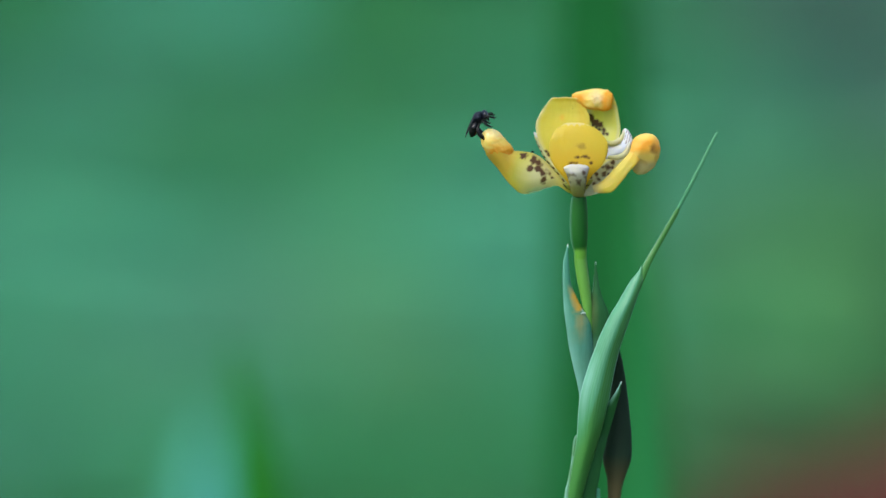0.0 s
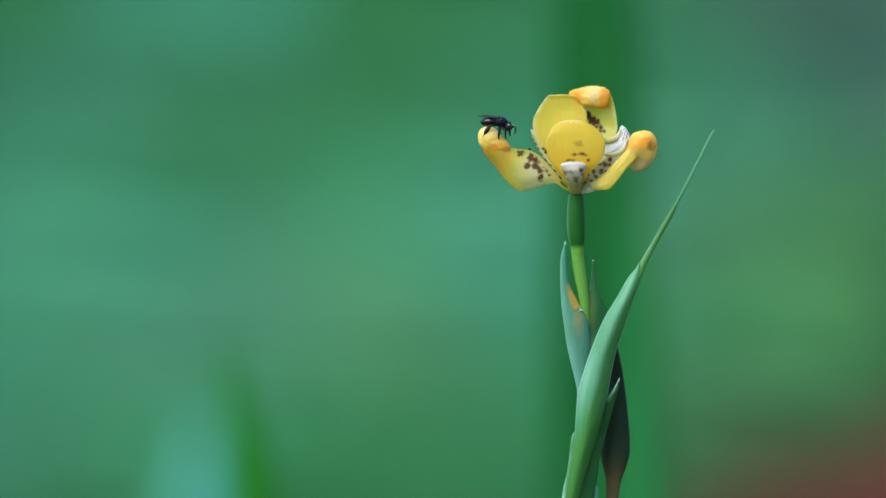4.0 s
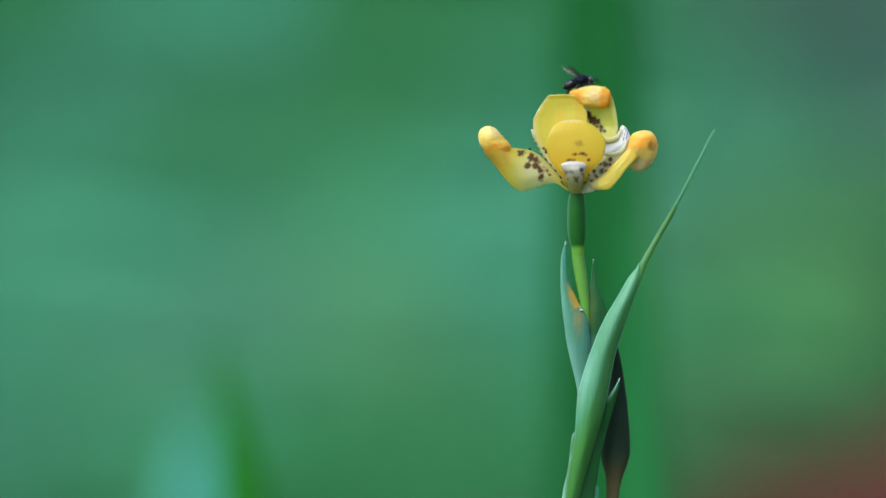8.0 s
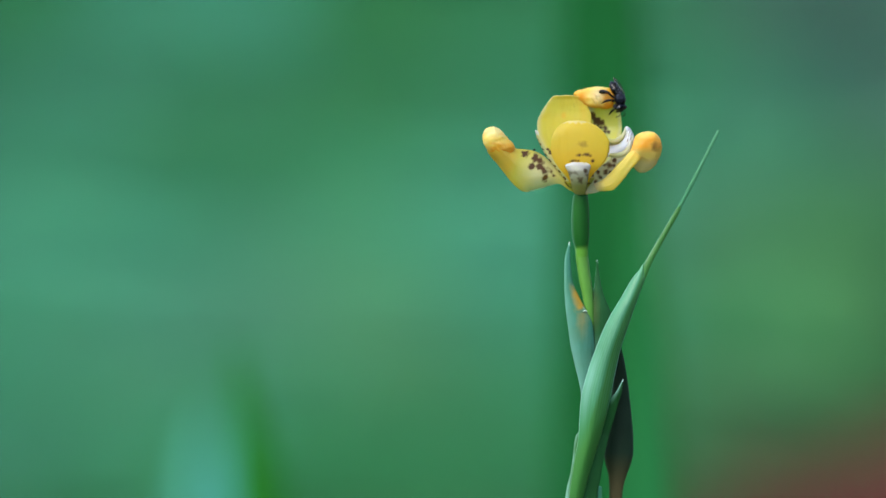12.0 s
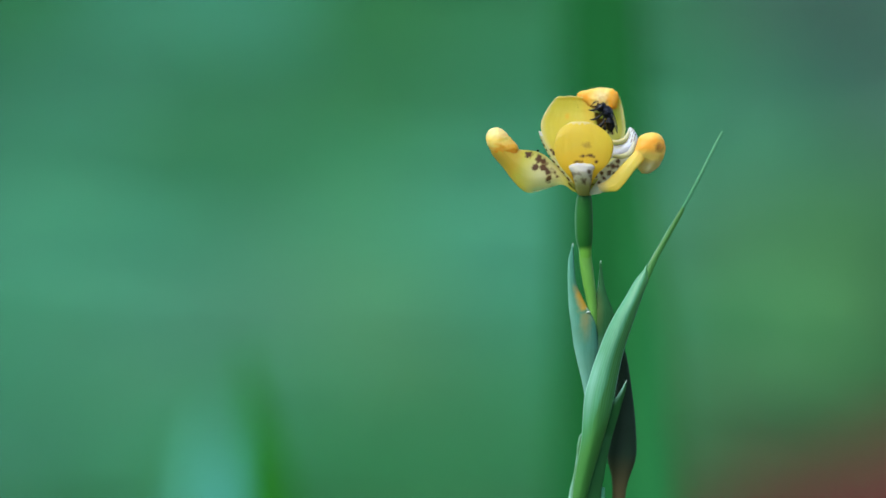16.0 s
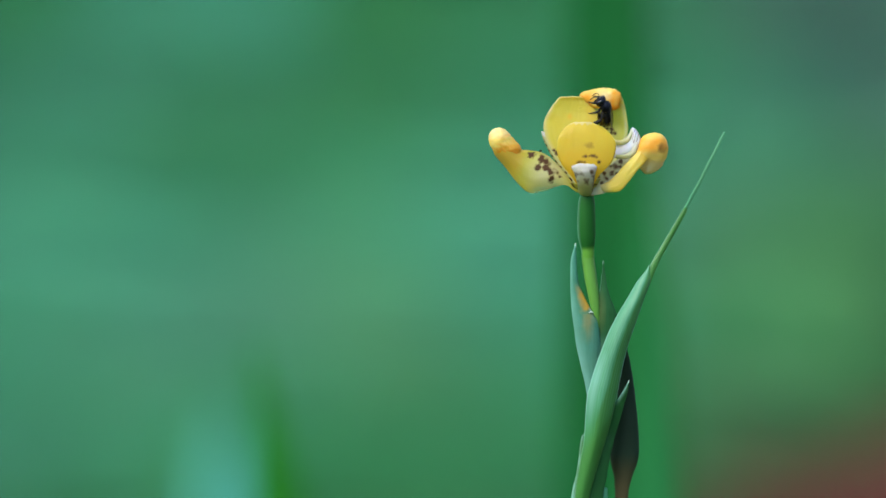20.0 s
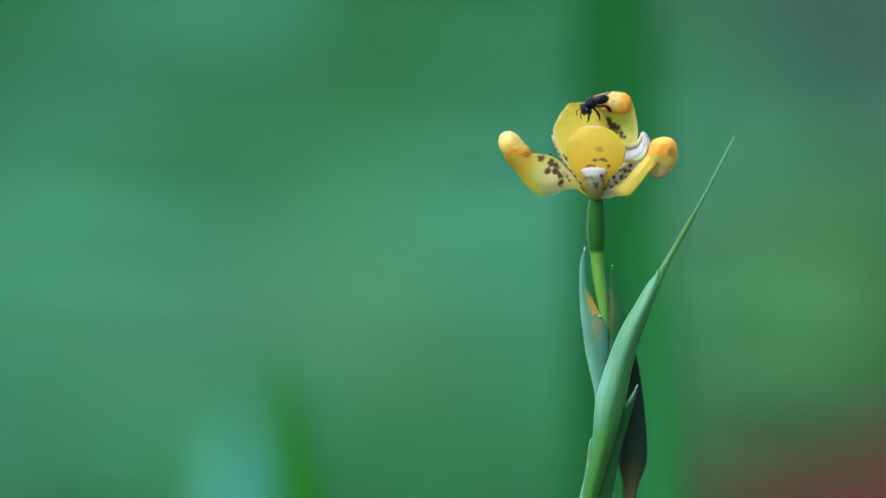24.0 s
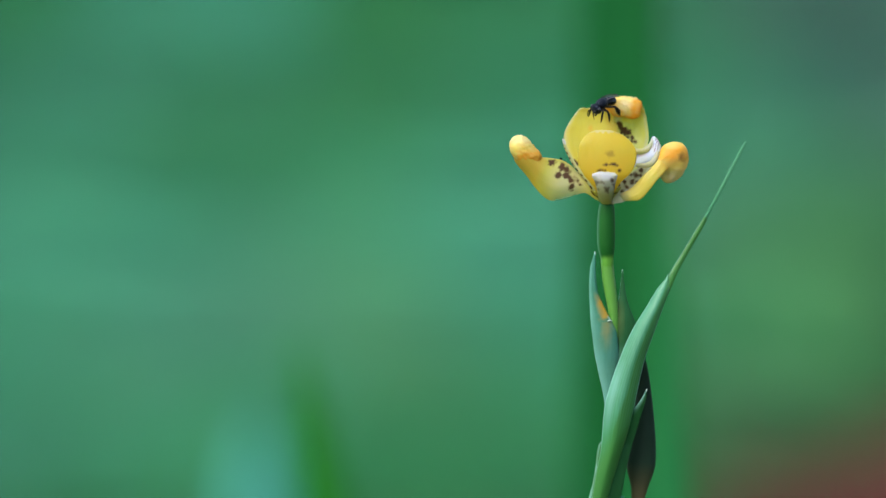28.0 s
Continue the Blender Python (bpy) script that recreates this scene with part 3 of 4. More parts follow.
    # three whitish leaf points; the last tube is a glint made as a solid bit
    for tip in ([(-13, -92, -4, 1.5), (-12.8, -87, -4, 1.7), (-12.6, -83.5, -4, 0.7)], [(36.6, -128, 5, 1.2), (36.8, -121, 6, 1.5), (36.7, -116, 6, 0.7)],
                [(80.5, -330, -31, 0.9), (81.4, -327, -30, 1.0), (82, -324.5, -30, 0.5)], [(11, -206.5, -13, 0.8), (15, -205, -14, 1.4), (19, -206, -13, 0.8)]):
        part("tip_and_glint", tube(tip, 8, 0.7, 8), POINT_GLINT, plant, "whitish dried leaf point or painted glint")
    part("pedicel", tube([(8, -88, 0, 10.5), (10, -115, 0, 11), (15, -150, 0, 10.8), (20, -180, 0, 9.5), (23, -210, 0, 8.5), (27, -300, 4, 9), (24, -520, 6, 16)], 18, 0.9, 40),
         PEDICEL, plant, "light green flower stalk")
    # the ovary's paler left stripe is rim light painted into its colour
    ovary = part("ovary", tube([(7, 3, 0, 9), (7, -3, 0, 13), (6.5, -20, 0, 15), (6.5, -45, 0, 16), (7, -70, 0, 15.4), (8, -86, 0, 13.4), (8.7, -94, 0, 11.6), (9.4, -106, 0, 10.9), (10.3, -118, 0, 9.2)], 24, 0.95, 60, pigment=lambda u, v, s, a: (0, ease((-88 - v) / 10), 0.22 * ease((-math.cos(a) - 0.75) * 4))), OVARY, plant,
                 "dark green ribbed ovary")
    flower = part("receptacle", tube([(6, -2, 0, 9), (7, 4, 0, 15), (7, 12, 0, 21), (6, 20, 0, 27), (5, 27, 0, 31)], 24, 0.8, 16,
                                     pigment=lambda u, v, s, a: (0.8 if noise.noise((a * 3, v * 0.2, 1)) > 0.32 else 0, 0, 0)), CREAM, plant,
                  "pale spotted flower base")

    def petals():
        # back outer petal, its rolled tip on top
        sp = spots([(29, 138, 5.4), (33, 131, 5.2), (40, 127, 5.6), (47, 123, 5), (34, 123, 3), (40, 119, 3), (46, 115, 3.2), (53, 114, 4), (58, 107, 3.4), (52, 108, 2.6)], 1.8, 2.4)
        # white along the far edge paints the rim's bright, light-filled look
        part("outer_petal", blade_mesh([edge((4, 6, 6), (14, 5, 8), 0), edge((6, 40, 34), (44, 36, 28), -4), edge((10, 75, 56), (66, 70, 46), -7),
                                        edge((13, 105, 68), (80, 104, 56), -9), edge((16, 125, 72), (81.5, 121, 60), -10), edge((18, 150, 70), (77.5, 148, 62), -9),
                                        edge((20, 166, 68), (72, 168, 62), -6), edge((24, 178, 66), (66, 179, 62), -3)], 60, 34, 2.2,
                                       lambda u, v, s, c: (sp(u, v), 0.3 * max(0, min(1, (v - 145) / 12)), 0.4 * max(0, 1 - abs(c - 0.95) / 0.06) * (v < 160) + 0.05 * (c > 0.55) + 0.5 * ease(1.3 - math.hypot(u - 27, v - 147) / 7)), ruffle=2.0, seed=8.0), LEMON, flower,
             "yellow-green outer petal with brown blotches")
        part("petal_tip", curl((38, 169, 67), [(42, 175, 68, 17, 14, 11.5, -3), (17, 172.5, 66, 12, 10, 10, 18), (4.5, 174.5, 66, 6.5, 7, 5, 10), (51, 164, 66, 9.5, 12, 12, 10), (30, 161, 64, 14, 11, 8, -8), (59, 167, 63, 14, 9, 7, 80)], 2.6, 2.8, 0.085, 2.0,
                               lambda u, v, w: (0, ease(0.05 + 0.8 * ease((26 - u) / 14) * ease((187 - v) / 9) + 0.9 * ease((u - 47) / 8) * ease((188 - v) / 8) + 0.5 * ease((160 - v) / 8)
                                                         + 0.5 * noise.noise((u * 0.09, v * 0.09, 3))), 0.3 * ease(1.2 - math.hypot((u - 38) / 14, (v - 175) / 16))), boxy=3.4),
             KNOB, flower, "pale orange rolled petal tip")
        # standing inner petals
        rib = spots([(-4, 158, 0.9), (-51, 78, 3), (-46, 72, 3.4), (-3, 153, 0.7)], 1.5, 1.0)
        # whitened left and top rims are gloss put into the petal colour
        back = part("inner_petal", blade_mesh([st(5, 2, 12, 6, 0), st(28, -16, 20, 20, -2), st(52, -36, 25, 31, -3), st(78, -54, 28, 40, -4), st(102, -66, 29, 46, -5), st(126, -68.5, 28, 51, -5),
                                               st(142, -62, 26.5, 54, -5), st(150, -57.5, 22, 55, -5), st(158, -52, 22.5, 56, -4), st(166, -46, 17, 57, -3), st(171.5, -41, 6, 56, -1)], 70, 40, 2.2,
                                              lambda u, v, s, c: (rib(u, v), 0.6 * ease(1.2 - math.hypot((u + 22 + 3 * noise.noise((v * 0.2, 1, 2))) / 5, (v - 137) / 7)) + 0.22 * max(0, 1 - abs(c - 0.86) / 0.12) * (v > 100), 0.24 * ease((0.09 - c) * 14) + 0.15 * ease((s - 0.95) * 20)),
                                              ruffle=1.8, seed=1.0, bow=1.6), BUTTER, flower, "translucent pale yellow standing petal")
        fs = spots([(-1, 71.5, 1.8), (4, 72, 2.6), (9, 72, 1.4), (14, 73, 2.6), (18.5, 72.5, 3.2), (23, 70.5, 2.4), (27, 62, 3.4), (-12, 61, 2), (-8, 61.5, 2.4), (-3, 62, 2.4), (2, 61.5, 2.2)], 1.8, 0.8)
        # the ragged white top edge is a painted highlight
        part("inner_petal", blade_mesh([st(20, -10, 18, -30, 2), st(32, -18, 24, -35, 2), st(43, -27, 32, -38, 3), st(57, -38, 46, -39, 3), st(75, -45.5, 55, -38, 3), st(95, -46, 56.5, -35, 3),
                                        st(110, -41.5, 48, -31, 3), st(121, -33, 36, -27, 2), st(127, -25, 24, -24, 2), st(130, -17, 13, -22, 1)], 70, 40, 2.4,
                                       lambda u, v, s, c: (max(fs(u, v) * 0.95, 0.44 * ease(1.4 - math.hypot((u - 10) / 11, (v - 91) / 8.5))), 0.35 * max(0, 1 - (v - 40) / 60) if v > 40 else 0.3, 0.28 * ease((v - 126 - 3.5 * noise.noise((u * 0.2, 0, 0))) / 2.5)),
                                       ruffle=1.3, seed=5.0, bow=1.0), YELLOW, flower,
             "deep yellow rounded standing petal with brown flecks")
        ws = spots([(-13, 40, 4.4), (-4, 43, 3.4), (2, 39, 3), (13, 44, 3.8), (17, 38, 3), (5, 29, 5), (-9, 29, 2.4), (19, 30, 3.4), (18, 20, 3.4), (-11, 19, 2.8), (16, 12, 2.6)], 2.8)
        part("claw", blade_mesh([st(1, -1, 13, -10, 3), st(10, -7, 17, -22, 6), st(25, -11, 18.5, -36, 8), st(42, -16, 20.5, -44, 8), st(49, -20, 22.5, -46, 6), st(53, -21.5, 23.5, -46, 5), st(55.5, -19, 21, -43, 3)],
                                40, 28, 2.4, lambda u, v, s, c: (ws(u, v) * 0.72, 0, 0.22 + 0.68 * ease((v - 18) / 32)), ruffle=2.2, seed=2.0, bow=3.5), CREAM, flower, "white brown-flecked petal claw")
        dash = lambda s: 1.0 if (s * 11.3) % 1.0 < 0.42 else 0.0
        part("claw", blade_mesh([edge((-73, 113, 26), (-67.5, 111, 22), 0), edge((-69, 99, 28), (-64, 97, 20), 1), edge((-62, 84, 26), (-56.5, 84, 16), 1.5), edge((-51, 65, 18), (-45.5, 66, 8), 2),
                                 edge((-37, 48, 6), (-30.5, 50, -4), 2), edge((-21, 27, -4), (-14, 30, -12), 2), edge((-8, 10, -8), (-2, 13, -14), 1)], 60, 12, 2.0,
                                lambda u, v, s, c: (dash(s) * (0.15 < c < 0.6) * (s > 0.12), 0, 0.9 if s < 0.1 else 0.25)), CREAM, flower, "narrow white claw with dark dashes")
        # curled white inner petal
        stripe = lambda v, c, s: 1.0 if (c * 5.2 + 0.5 * math.sin(s * 9)) % 1.0 < 0.3 and s > 0.6 else 0.0
        part("curled_petal", blade_mesh([edge((40, 92, 22), (44, 62, 6), 3), edge((58, 97, 18), (60, 68, 2), 5), edge((74, 100, 14), (76, 72, -2), 7), edge((83, 110, 14), (92, 80, -4), 8),
                                         edge((88, 119, 18), (101, 95, 0), 6), edge((94, 116, 26), (101, 104, 14), 3)], 50, 22, 2.4,
                                        lambda u, v, s, c: (stripe(v, c, s) * (0.3 < c < 0.8) * 0.85, 0, 0), ruffle=3.0, seed=6.0), WHITE, flower, "white curled petal with dark stripes")
        part("petal_rim", tube([(52, 96, 4, 4), (66, 94, 0, 4.6), (78, 99, -2, 4.4), (85, 110, 4, 3.2), (86, 117, 12, 1.8)], 12, 0.8, 30, pigment=lambda u, v, s, a: (0, 0, 0.15 + 0.6 * s)), CREAM, flower)
        part("petal_rim", tube([(58, 70, -8, 3), (74, 70, -12, 4.5), (87, 76, -12, 5), (93, 87, -8, 3.6), (95, 95, -4, 2.2)], 12, 0.8, 30, pigment=lambda u, v, s, a: (0, 0, 0.3 + 0.5 * s)), CREAM, flower)
        # left outer petal
        ls = spots([(-92, 72, 6), (-74, 65, 6.2), (-66, 60, 5), (-80, 50, 6), (-65, 49, 5.8), (-59, 43, 5.6), (-56, 30, 5.8), (-46, 41, 3.2), (-52, 47, 2.4), (-60, 55, 2.4), (-40, 34, 1.8), (-84, 75, 2)], 2.6)
        part("outer_petal", blade_mesh([edge((-2, 14, 4), (6, 3, -8), 1), edge((-16, 27, 6), (-12, 8, -10), 4), edge((-36, 46, 8), (-34, 19, -10), 8), edge((-58, 67, 8), (-65, 10, -8), 13),
                                        edge((-76, 77, 6), (-93, 5, -4), 15), edge((-97, 80, 4), (-115, 22, -2), 14), edge((-109, 82, 2), (-136, 49, 0), 16), edge((-117, 92, 0), (-156, 73, 0), 17),
                                        edge((-124, 104, 0), (-158, 86, 0), 12)], 60, 34, 2.6,
                                       lambda u, v, s, c: (ls(u, v), max(0, min(0.36, (-u - 102 + 0.3 * (v - 60)) / 40)) + 0.08 * ease((c - 0.8) * 5), 0.34 * max(0, min(1, 1.4 - math.hypot((u + 62) / 34, (v - 36) / 32))),
                                                           1 - 0.75 * ease((c - 0.66) / 0.34) * ease(1.6 - abs(u + 66) / 28)),
                                       ruffle=2.5, seed=4.0), SEPAL, flower, "cream outer petal with brown spots and orange tip")
        part("petal_tip", curl((-141, 92, 0), [(-148, 101, 0, 18, 18, 17, 125), (-140, 87, 1, 20, 17, 16, 125), (-129, 77, 4, 17, 14, 12, 125), (-119, 62, 6, 20, 12, 10, 122), (-119, 84, 0, 7, 9, 6, 120)], 5.0, 1.7, 0.1, 1.0,
                               lambda u, v, w: (0, ease(0.03 + 0.82 * ease((99 - v + 0.35 * (u + 140)) / 18) * (1 - 0.45 * ease((74 - v) / 16)) + 0.5 * noise.noise((u * 0.06, v * 0.2, 1))), 0.24 * ease((v - 100) / 10))),
             KNOB, flower, "orange wrinkled rolled petal tip")
        part("dark_speck", lump((-75, 79, 2), (2.6, 2.2, 2.0), 20, 0.1, 2.0, 1.0, detail=2), BLACK, flower)
        # right outer petal
        rs = spots([(28, 34, 3.6), (37, 41, 3.6), (41, 31, 4), (51, 41, 4.4), (58, 52, 4.6), (59, 40, 3.2), (67, 61, 4.4), (75, 69, 3.2), (48, 52, 3), (66, 50, 2.6), (83, 76, 2.4), (34, 22, 2.4), (45, 22, 2.2)], 2.2)
        part("outer_petal", blade_mesh([edge((8, 14, -6), (16, 1, -14), 2), edge((34, 42, -8), (38, 6, -19), 0), edge((58, 63, -2), (62, 22, -20), -2), edge((80, 76, 6), (80, 50, -20), -4),
                                        edge((98, 86, 10), (100, 74, -16), -3), edge((110, 96, 4), (112, 84, -8), 0)], 50, 30, 2.4,
                                       lambda u, v, s, c: (rs(u, v) * 0.9 * (c < 0.85), 0, 0.5)), CREAM, flower, "pale outer petal thick with brown spots")
        part("petal_fold", blade_mesh([edge((30, 20, -16), (36, 7, -14), 3), edge((45, 27, -22), (50, 8, -26), 3), edge((59, 40, -24), (65, 10.5, -30), 2.5), edge((71, 54, -24), (81, 28, -31), 2),
                                       edge((85, 68, -23), (95, 46, -30), 2), edge((97, 82, -20), (110, 62, -26), 2.5), edge((106, 94, -16), (122, 78, -14), 4)], 50, 20, 3.0,
                                      lambda u, v, s, c: (0, 0.05 + 0.6 * ease((s - 0.7) / 0.3), 0.05 + max(0, 0.4 - s * 2.0)), ruffle=3.0, seed=14.0), BUTTER, flower, "yellow folded petal edge")
        # lower lobe is whitened to stand for light coming through it
        part("petal_tip", curl((124, 80, -4), [(124, 92, -6, 22.5, 21, 18.5, 8), (129, 76, -4, 18, 18, 17, 70), (120, 57, 0, 20, 13, 15, 38), (108, 78, -13, 15, 11, 10.5, 52)], 5.0, 1.6, 0.055, 7.0,
                               lambda u, v, w: (0.55 * ease(1.3 - math.hypot((u - 138) / 10, (v - 86) / 12)) * (w < 0),
                                                ease(ease((v - 74) / 12) * (0.85 - 0.72 * ease((v - 99) / 9) - 0.1 * ease((112 - u) / 10)) + 0.3 * ease((v - 66) / 10) * noise.noise((u * 0.08, v * 0.08, 6))),
                                                0.35 * ease((68 - v) / 10)), boxy=2.3),
             KNOB, flower, "orange rolled petal tip with a brown stain")
        return back

    return plant, petals()


plant, back_petal = flowering_plant()

# ---- the bees ----
MM = 0.001
BEE = 0.00089  # body parts are laid out for a bee a little over 5 mm long


def ball(size, centre=(0, 0, 0), seg=20, rings=14, shape=None):
    bm = bmesh.new()
    bmesh.ops.create_uvsphere(bm, u_segments=seg, v_segments=rings, radius=1.0, matrix=Matrix.Rotation(math.pi / 2, 4, 'Y'))
    for v in bm.verts:
        k = shape(v.co) if shape else 1.0
        v.co = Vector((v.co.x * size[0], v.co.y * size[1] * k, v.co.z * size[2] * k)) * BEE + Vector(centre) * BEE
    return bm


def limb(points, sides=8, steps=18):
    """A jointed leg or feeler along points (x, y, z, radius) in mm."""
    rows = [(x, z, y, r) for x, y, z, r in points]
    return tube(rows, sides, 1.0, steps, to=lambda u, v, w: Vector((u, w, v)) * BEE)


def bee(label):
    root = new("stingless_bee")
    tagged(root, label, "bee", "bees at the flower")
    part("thorax", ball((1.10, 0.88, 0.92), (0, 0, 0.02), shape=lambda c: 1 + 0.05 * noise.noise(c * 4)), HAIRY, root)
    part("scutellum", ball((0.42, 0.52, 0.34), (-0.82, 0, 0.36)), HAIRY, root)
    abdomen = ball((1.42, 0.80, 0.72), (0, 0, 0), 24, 40,
                   lambda c: (1 - 0.18 * c.x * (c.x < 0)) * (1 - 0.30 * max(0, -c.x) ** 2) * (1 + 0.035 * math.copysign(abs(math.sin(c.x * 9)) ** 0.4, math.sin(c.x * 9))))
    bmesh.ops.transform(abdomen, matrix=Matrix.Translation(Vector((-1.86, 0, -0.28)) * BEE) @ Matrix.Rotation(radians(-13), 4, 'Y'), verts=abdomen.verts)
    part("abdomen", abdomen, BLACK, root, "glossy black ringed abdomen")
    head = part("head", ball((0.56, 1.06, 0.90), (1.24, 0, -0.48), shape=lambda c: 1 - 0.14 * max(0, -c.z)), HAIRY, root)
    for s in (1, -1):
        part("eye", ball((0.34, 0.27, 0.56), (1.34, s * 0.79, -0.38)), EYE_MAT, head)
        part("antenna", limb([(1.78, s * 0.20, -0.42, 0.075), (2.15, s * 0.42, -0.30, 0.06), (2.38, s * 0.55, -0.38, 0.065), (2.55, s * 0.66, -0.85, 0.075), (2.50, s * 0.72, -1.45, 0.05)]), LEGS, head)
        part("mandible", limb([(1.62, s * 0.35, -1.05, 0.15), (1.68, s * 0.25, -1.32, 0.13), (1.66, s * 0.05, -1.46, 0.06)]), LEGS, head)
    part("face_hair", ball((0.16, 0.42, 0.3), (1.78, 0, -0.62)), POLLEN, head, "pale hairs on the face")
    movers = []
    joints = {"front_leg": [(0.0, 0, 0, 0.2), (0.15, 0.5, -0.25, 0.2), (0.6, 0.75, -0.45, 0.17), (0.75, 0.85, -1.0, 0.17), (0.9, 0.85, -1.5, 0.1), (1.1, 0.8, -1.7, 0.06)],
              "middle_leg": [(0.0, 0, 0, 0.2), (0.0, 0.55, -0.2, 0.2), (-0.05, 1.0, -0.25, 0.18), (-0.15, 1.25, -0.95, 0.2), (-0.1, 1.4, -1.6, 0.11), (0.05, 1.5, -1.85, 0.06)],
              "hind_leg": [(0.0, 0, 0, 0.17), (-0.35, 0.6, 0.0, 0.18), (-0.95, 1.05, -0.05, 0.2), (-1.4, 1.2, -0.75, 0.34), (-1.6, 1.25, -1.3, 0.33), (-1.75, 1.3, -1.7, 0.14), (-2.0, 1.3, -1.95, 0.06)]}
    for name, x0, phase in (("front_leg", 0.55, 0.0), ("middle_leg", 0.05, 2.1), ("hind_leg", -0.5, 4.2)):
        for s in (1, -1):
            leg = part(name, limb([(x, y * s, z, r) for x, y, z, r in joints[name]], 8, 26), LEGS, root)
            home = Matrix.Translation(Vector((x0, s * 0.45, -0.55)) * BEE)
            leg.matrix_basis = home
            movers.append((leg, home, phase + (0 if s > 0 else math.pi), s))
    wings = []
    for s in (1, -1):
        bm = bmesh.new()
        grid = []
        for i in range(21):
            q = i / 20
            lo = -0.62 * math.sin(math.pi * min(1, q * 1.02) ** 0.6) * (0.55 + 0.45 * q)
            hi = 0.34 * math.sin(math.pi * q ** 0.55) ** 0.6
            grid.append([bm.verts.new(Vector((-3.45 * q, s * (hi + (lo - hi) * (j / 8)), 0.05 * math.sin(j * 1.4) + 0.12 * q)) * BEE) for j in range(9)])
        for r0, r1 in zip(grid, grid[1:]):
            for j in range(8):
                bm.faces.new((r0[j], r0[j + 1], r1[j + 1], r1[j]))
        wing = part("wing", bm, WING, root, "smoky translucent wing")
        part("wing_vein", limb([(0, s * 0.05, 0.0, 0.07), (-1.2, s * 0.34, 0.06, 0.055), (-2.3, s * 0.36, 0.1, 0.05), (-3.05, s * 0.22, 0.12, 0.03)], 6, 14), LEGS, wing)
        home = Matrix.Translation(Vector((-0.35, s * 0.5, 0.72)) * BEE)
        wing.matrix_basis = home @ Euler((s * 0.22, -0.17, s * 0.13)).to_matrix().to_4x4()
        wings.append((wing, home, s))
    return root, movers, wings, head


bee_main, legs_main, wings_main, head_main = bee("small black stingless bee crawling over the yellow flower")
bee_far, legs_far, wings_far, _ = bee("small black stingless bee flying past behind the flower")

# ---- what moves ----


def sway(t, dx, dz, roll):
    """The plant leaning in the wind: shift of the receptacle in mm, roll in degrees."""
    return t, pose(dx * MM, 0, TOP + dz * MM, 0, roll, 0) @ pose(0, 0, -TOP)


def pose_at(ob, t):
    """The pose of a keyed thing at a time."""
    keys = ob.animation_data
    loc, rot = [0, 0, 0], [1, 0, 0, 0]
    for c in keys.action.layers[0].strips[0].channelbag(keys.action_slot).fcurves:
        (loc if c.data_path == "location" else rot)[c.array_index] = c.evaluate(frame(t))
    return Matrix.Translation(loc) @ turn_matrix(rot)


def turn_matrix(q):
    w, x, y, z = q
    return Matrix(((1 - 2 * (y * y + z * z), 2 * (x * y - z * w), 2 * (x * z + y * w), 0), (2 * (x * y + z * w), 1 - 2 * (x * x + z * z), 2 * (y * z - x * w), 0),
                   (2 * (x * z - y * w), 2 * (y * z + x * w), 1 - 2 * (x * x + y * y), 0), (0, 0, 0, 1)))


def facing(place, heading, toward, back, back_toward):
    """A body's pose: heading and the way of its back as angles in the upright plane, each with a share towards the lens."""
    def way(a, q):
        k = math.sqrt(max(0.0, 1 - q * q))
        return Vector((math.cos(radians(a)) * k, -q, math.sin(radians(a)) * k))
    f, b = way(heading, toward), way(back, back_toward)
    y = b.cross(f).normalized()
    b = f.cross(y).normalized()
    return Matrix(((f.x, y.x, b.x, place.x), (f.y, y.y, b.y, place.y), (f.z, y.z, b.z, place.z), (0, 0, 0, 1)))


def ride(t, u, v, w, heading, toward, back, back_toward):
    """The bee on the swaying flower: place in flower units, then how it is turned."""
    return t, pose_at(plant, t) @ facing(at(u, v, w), heading, toward, back, back_toward)


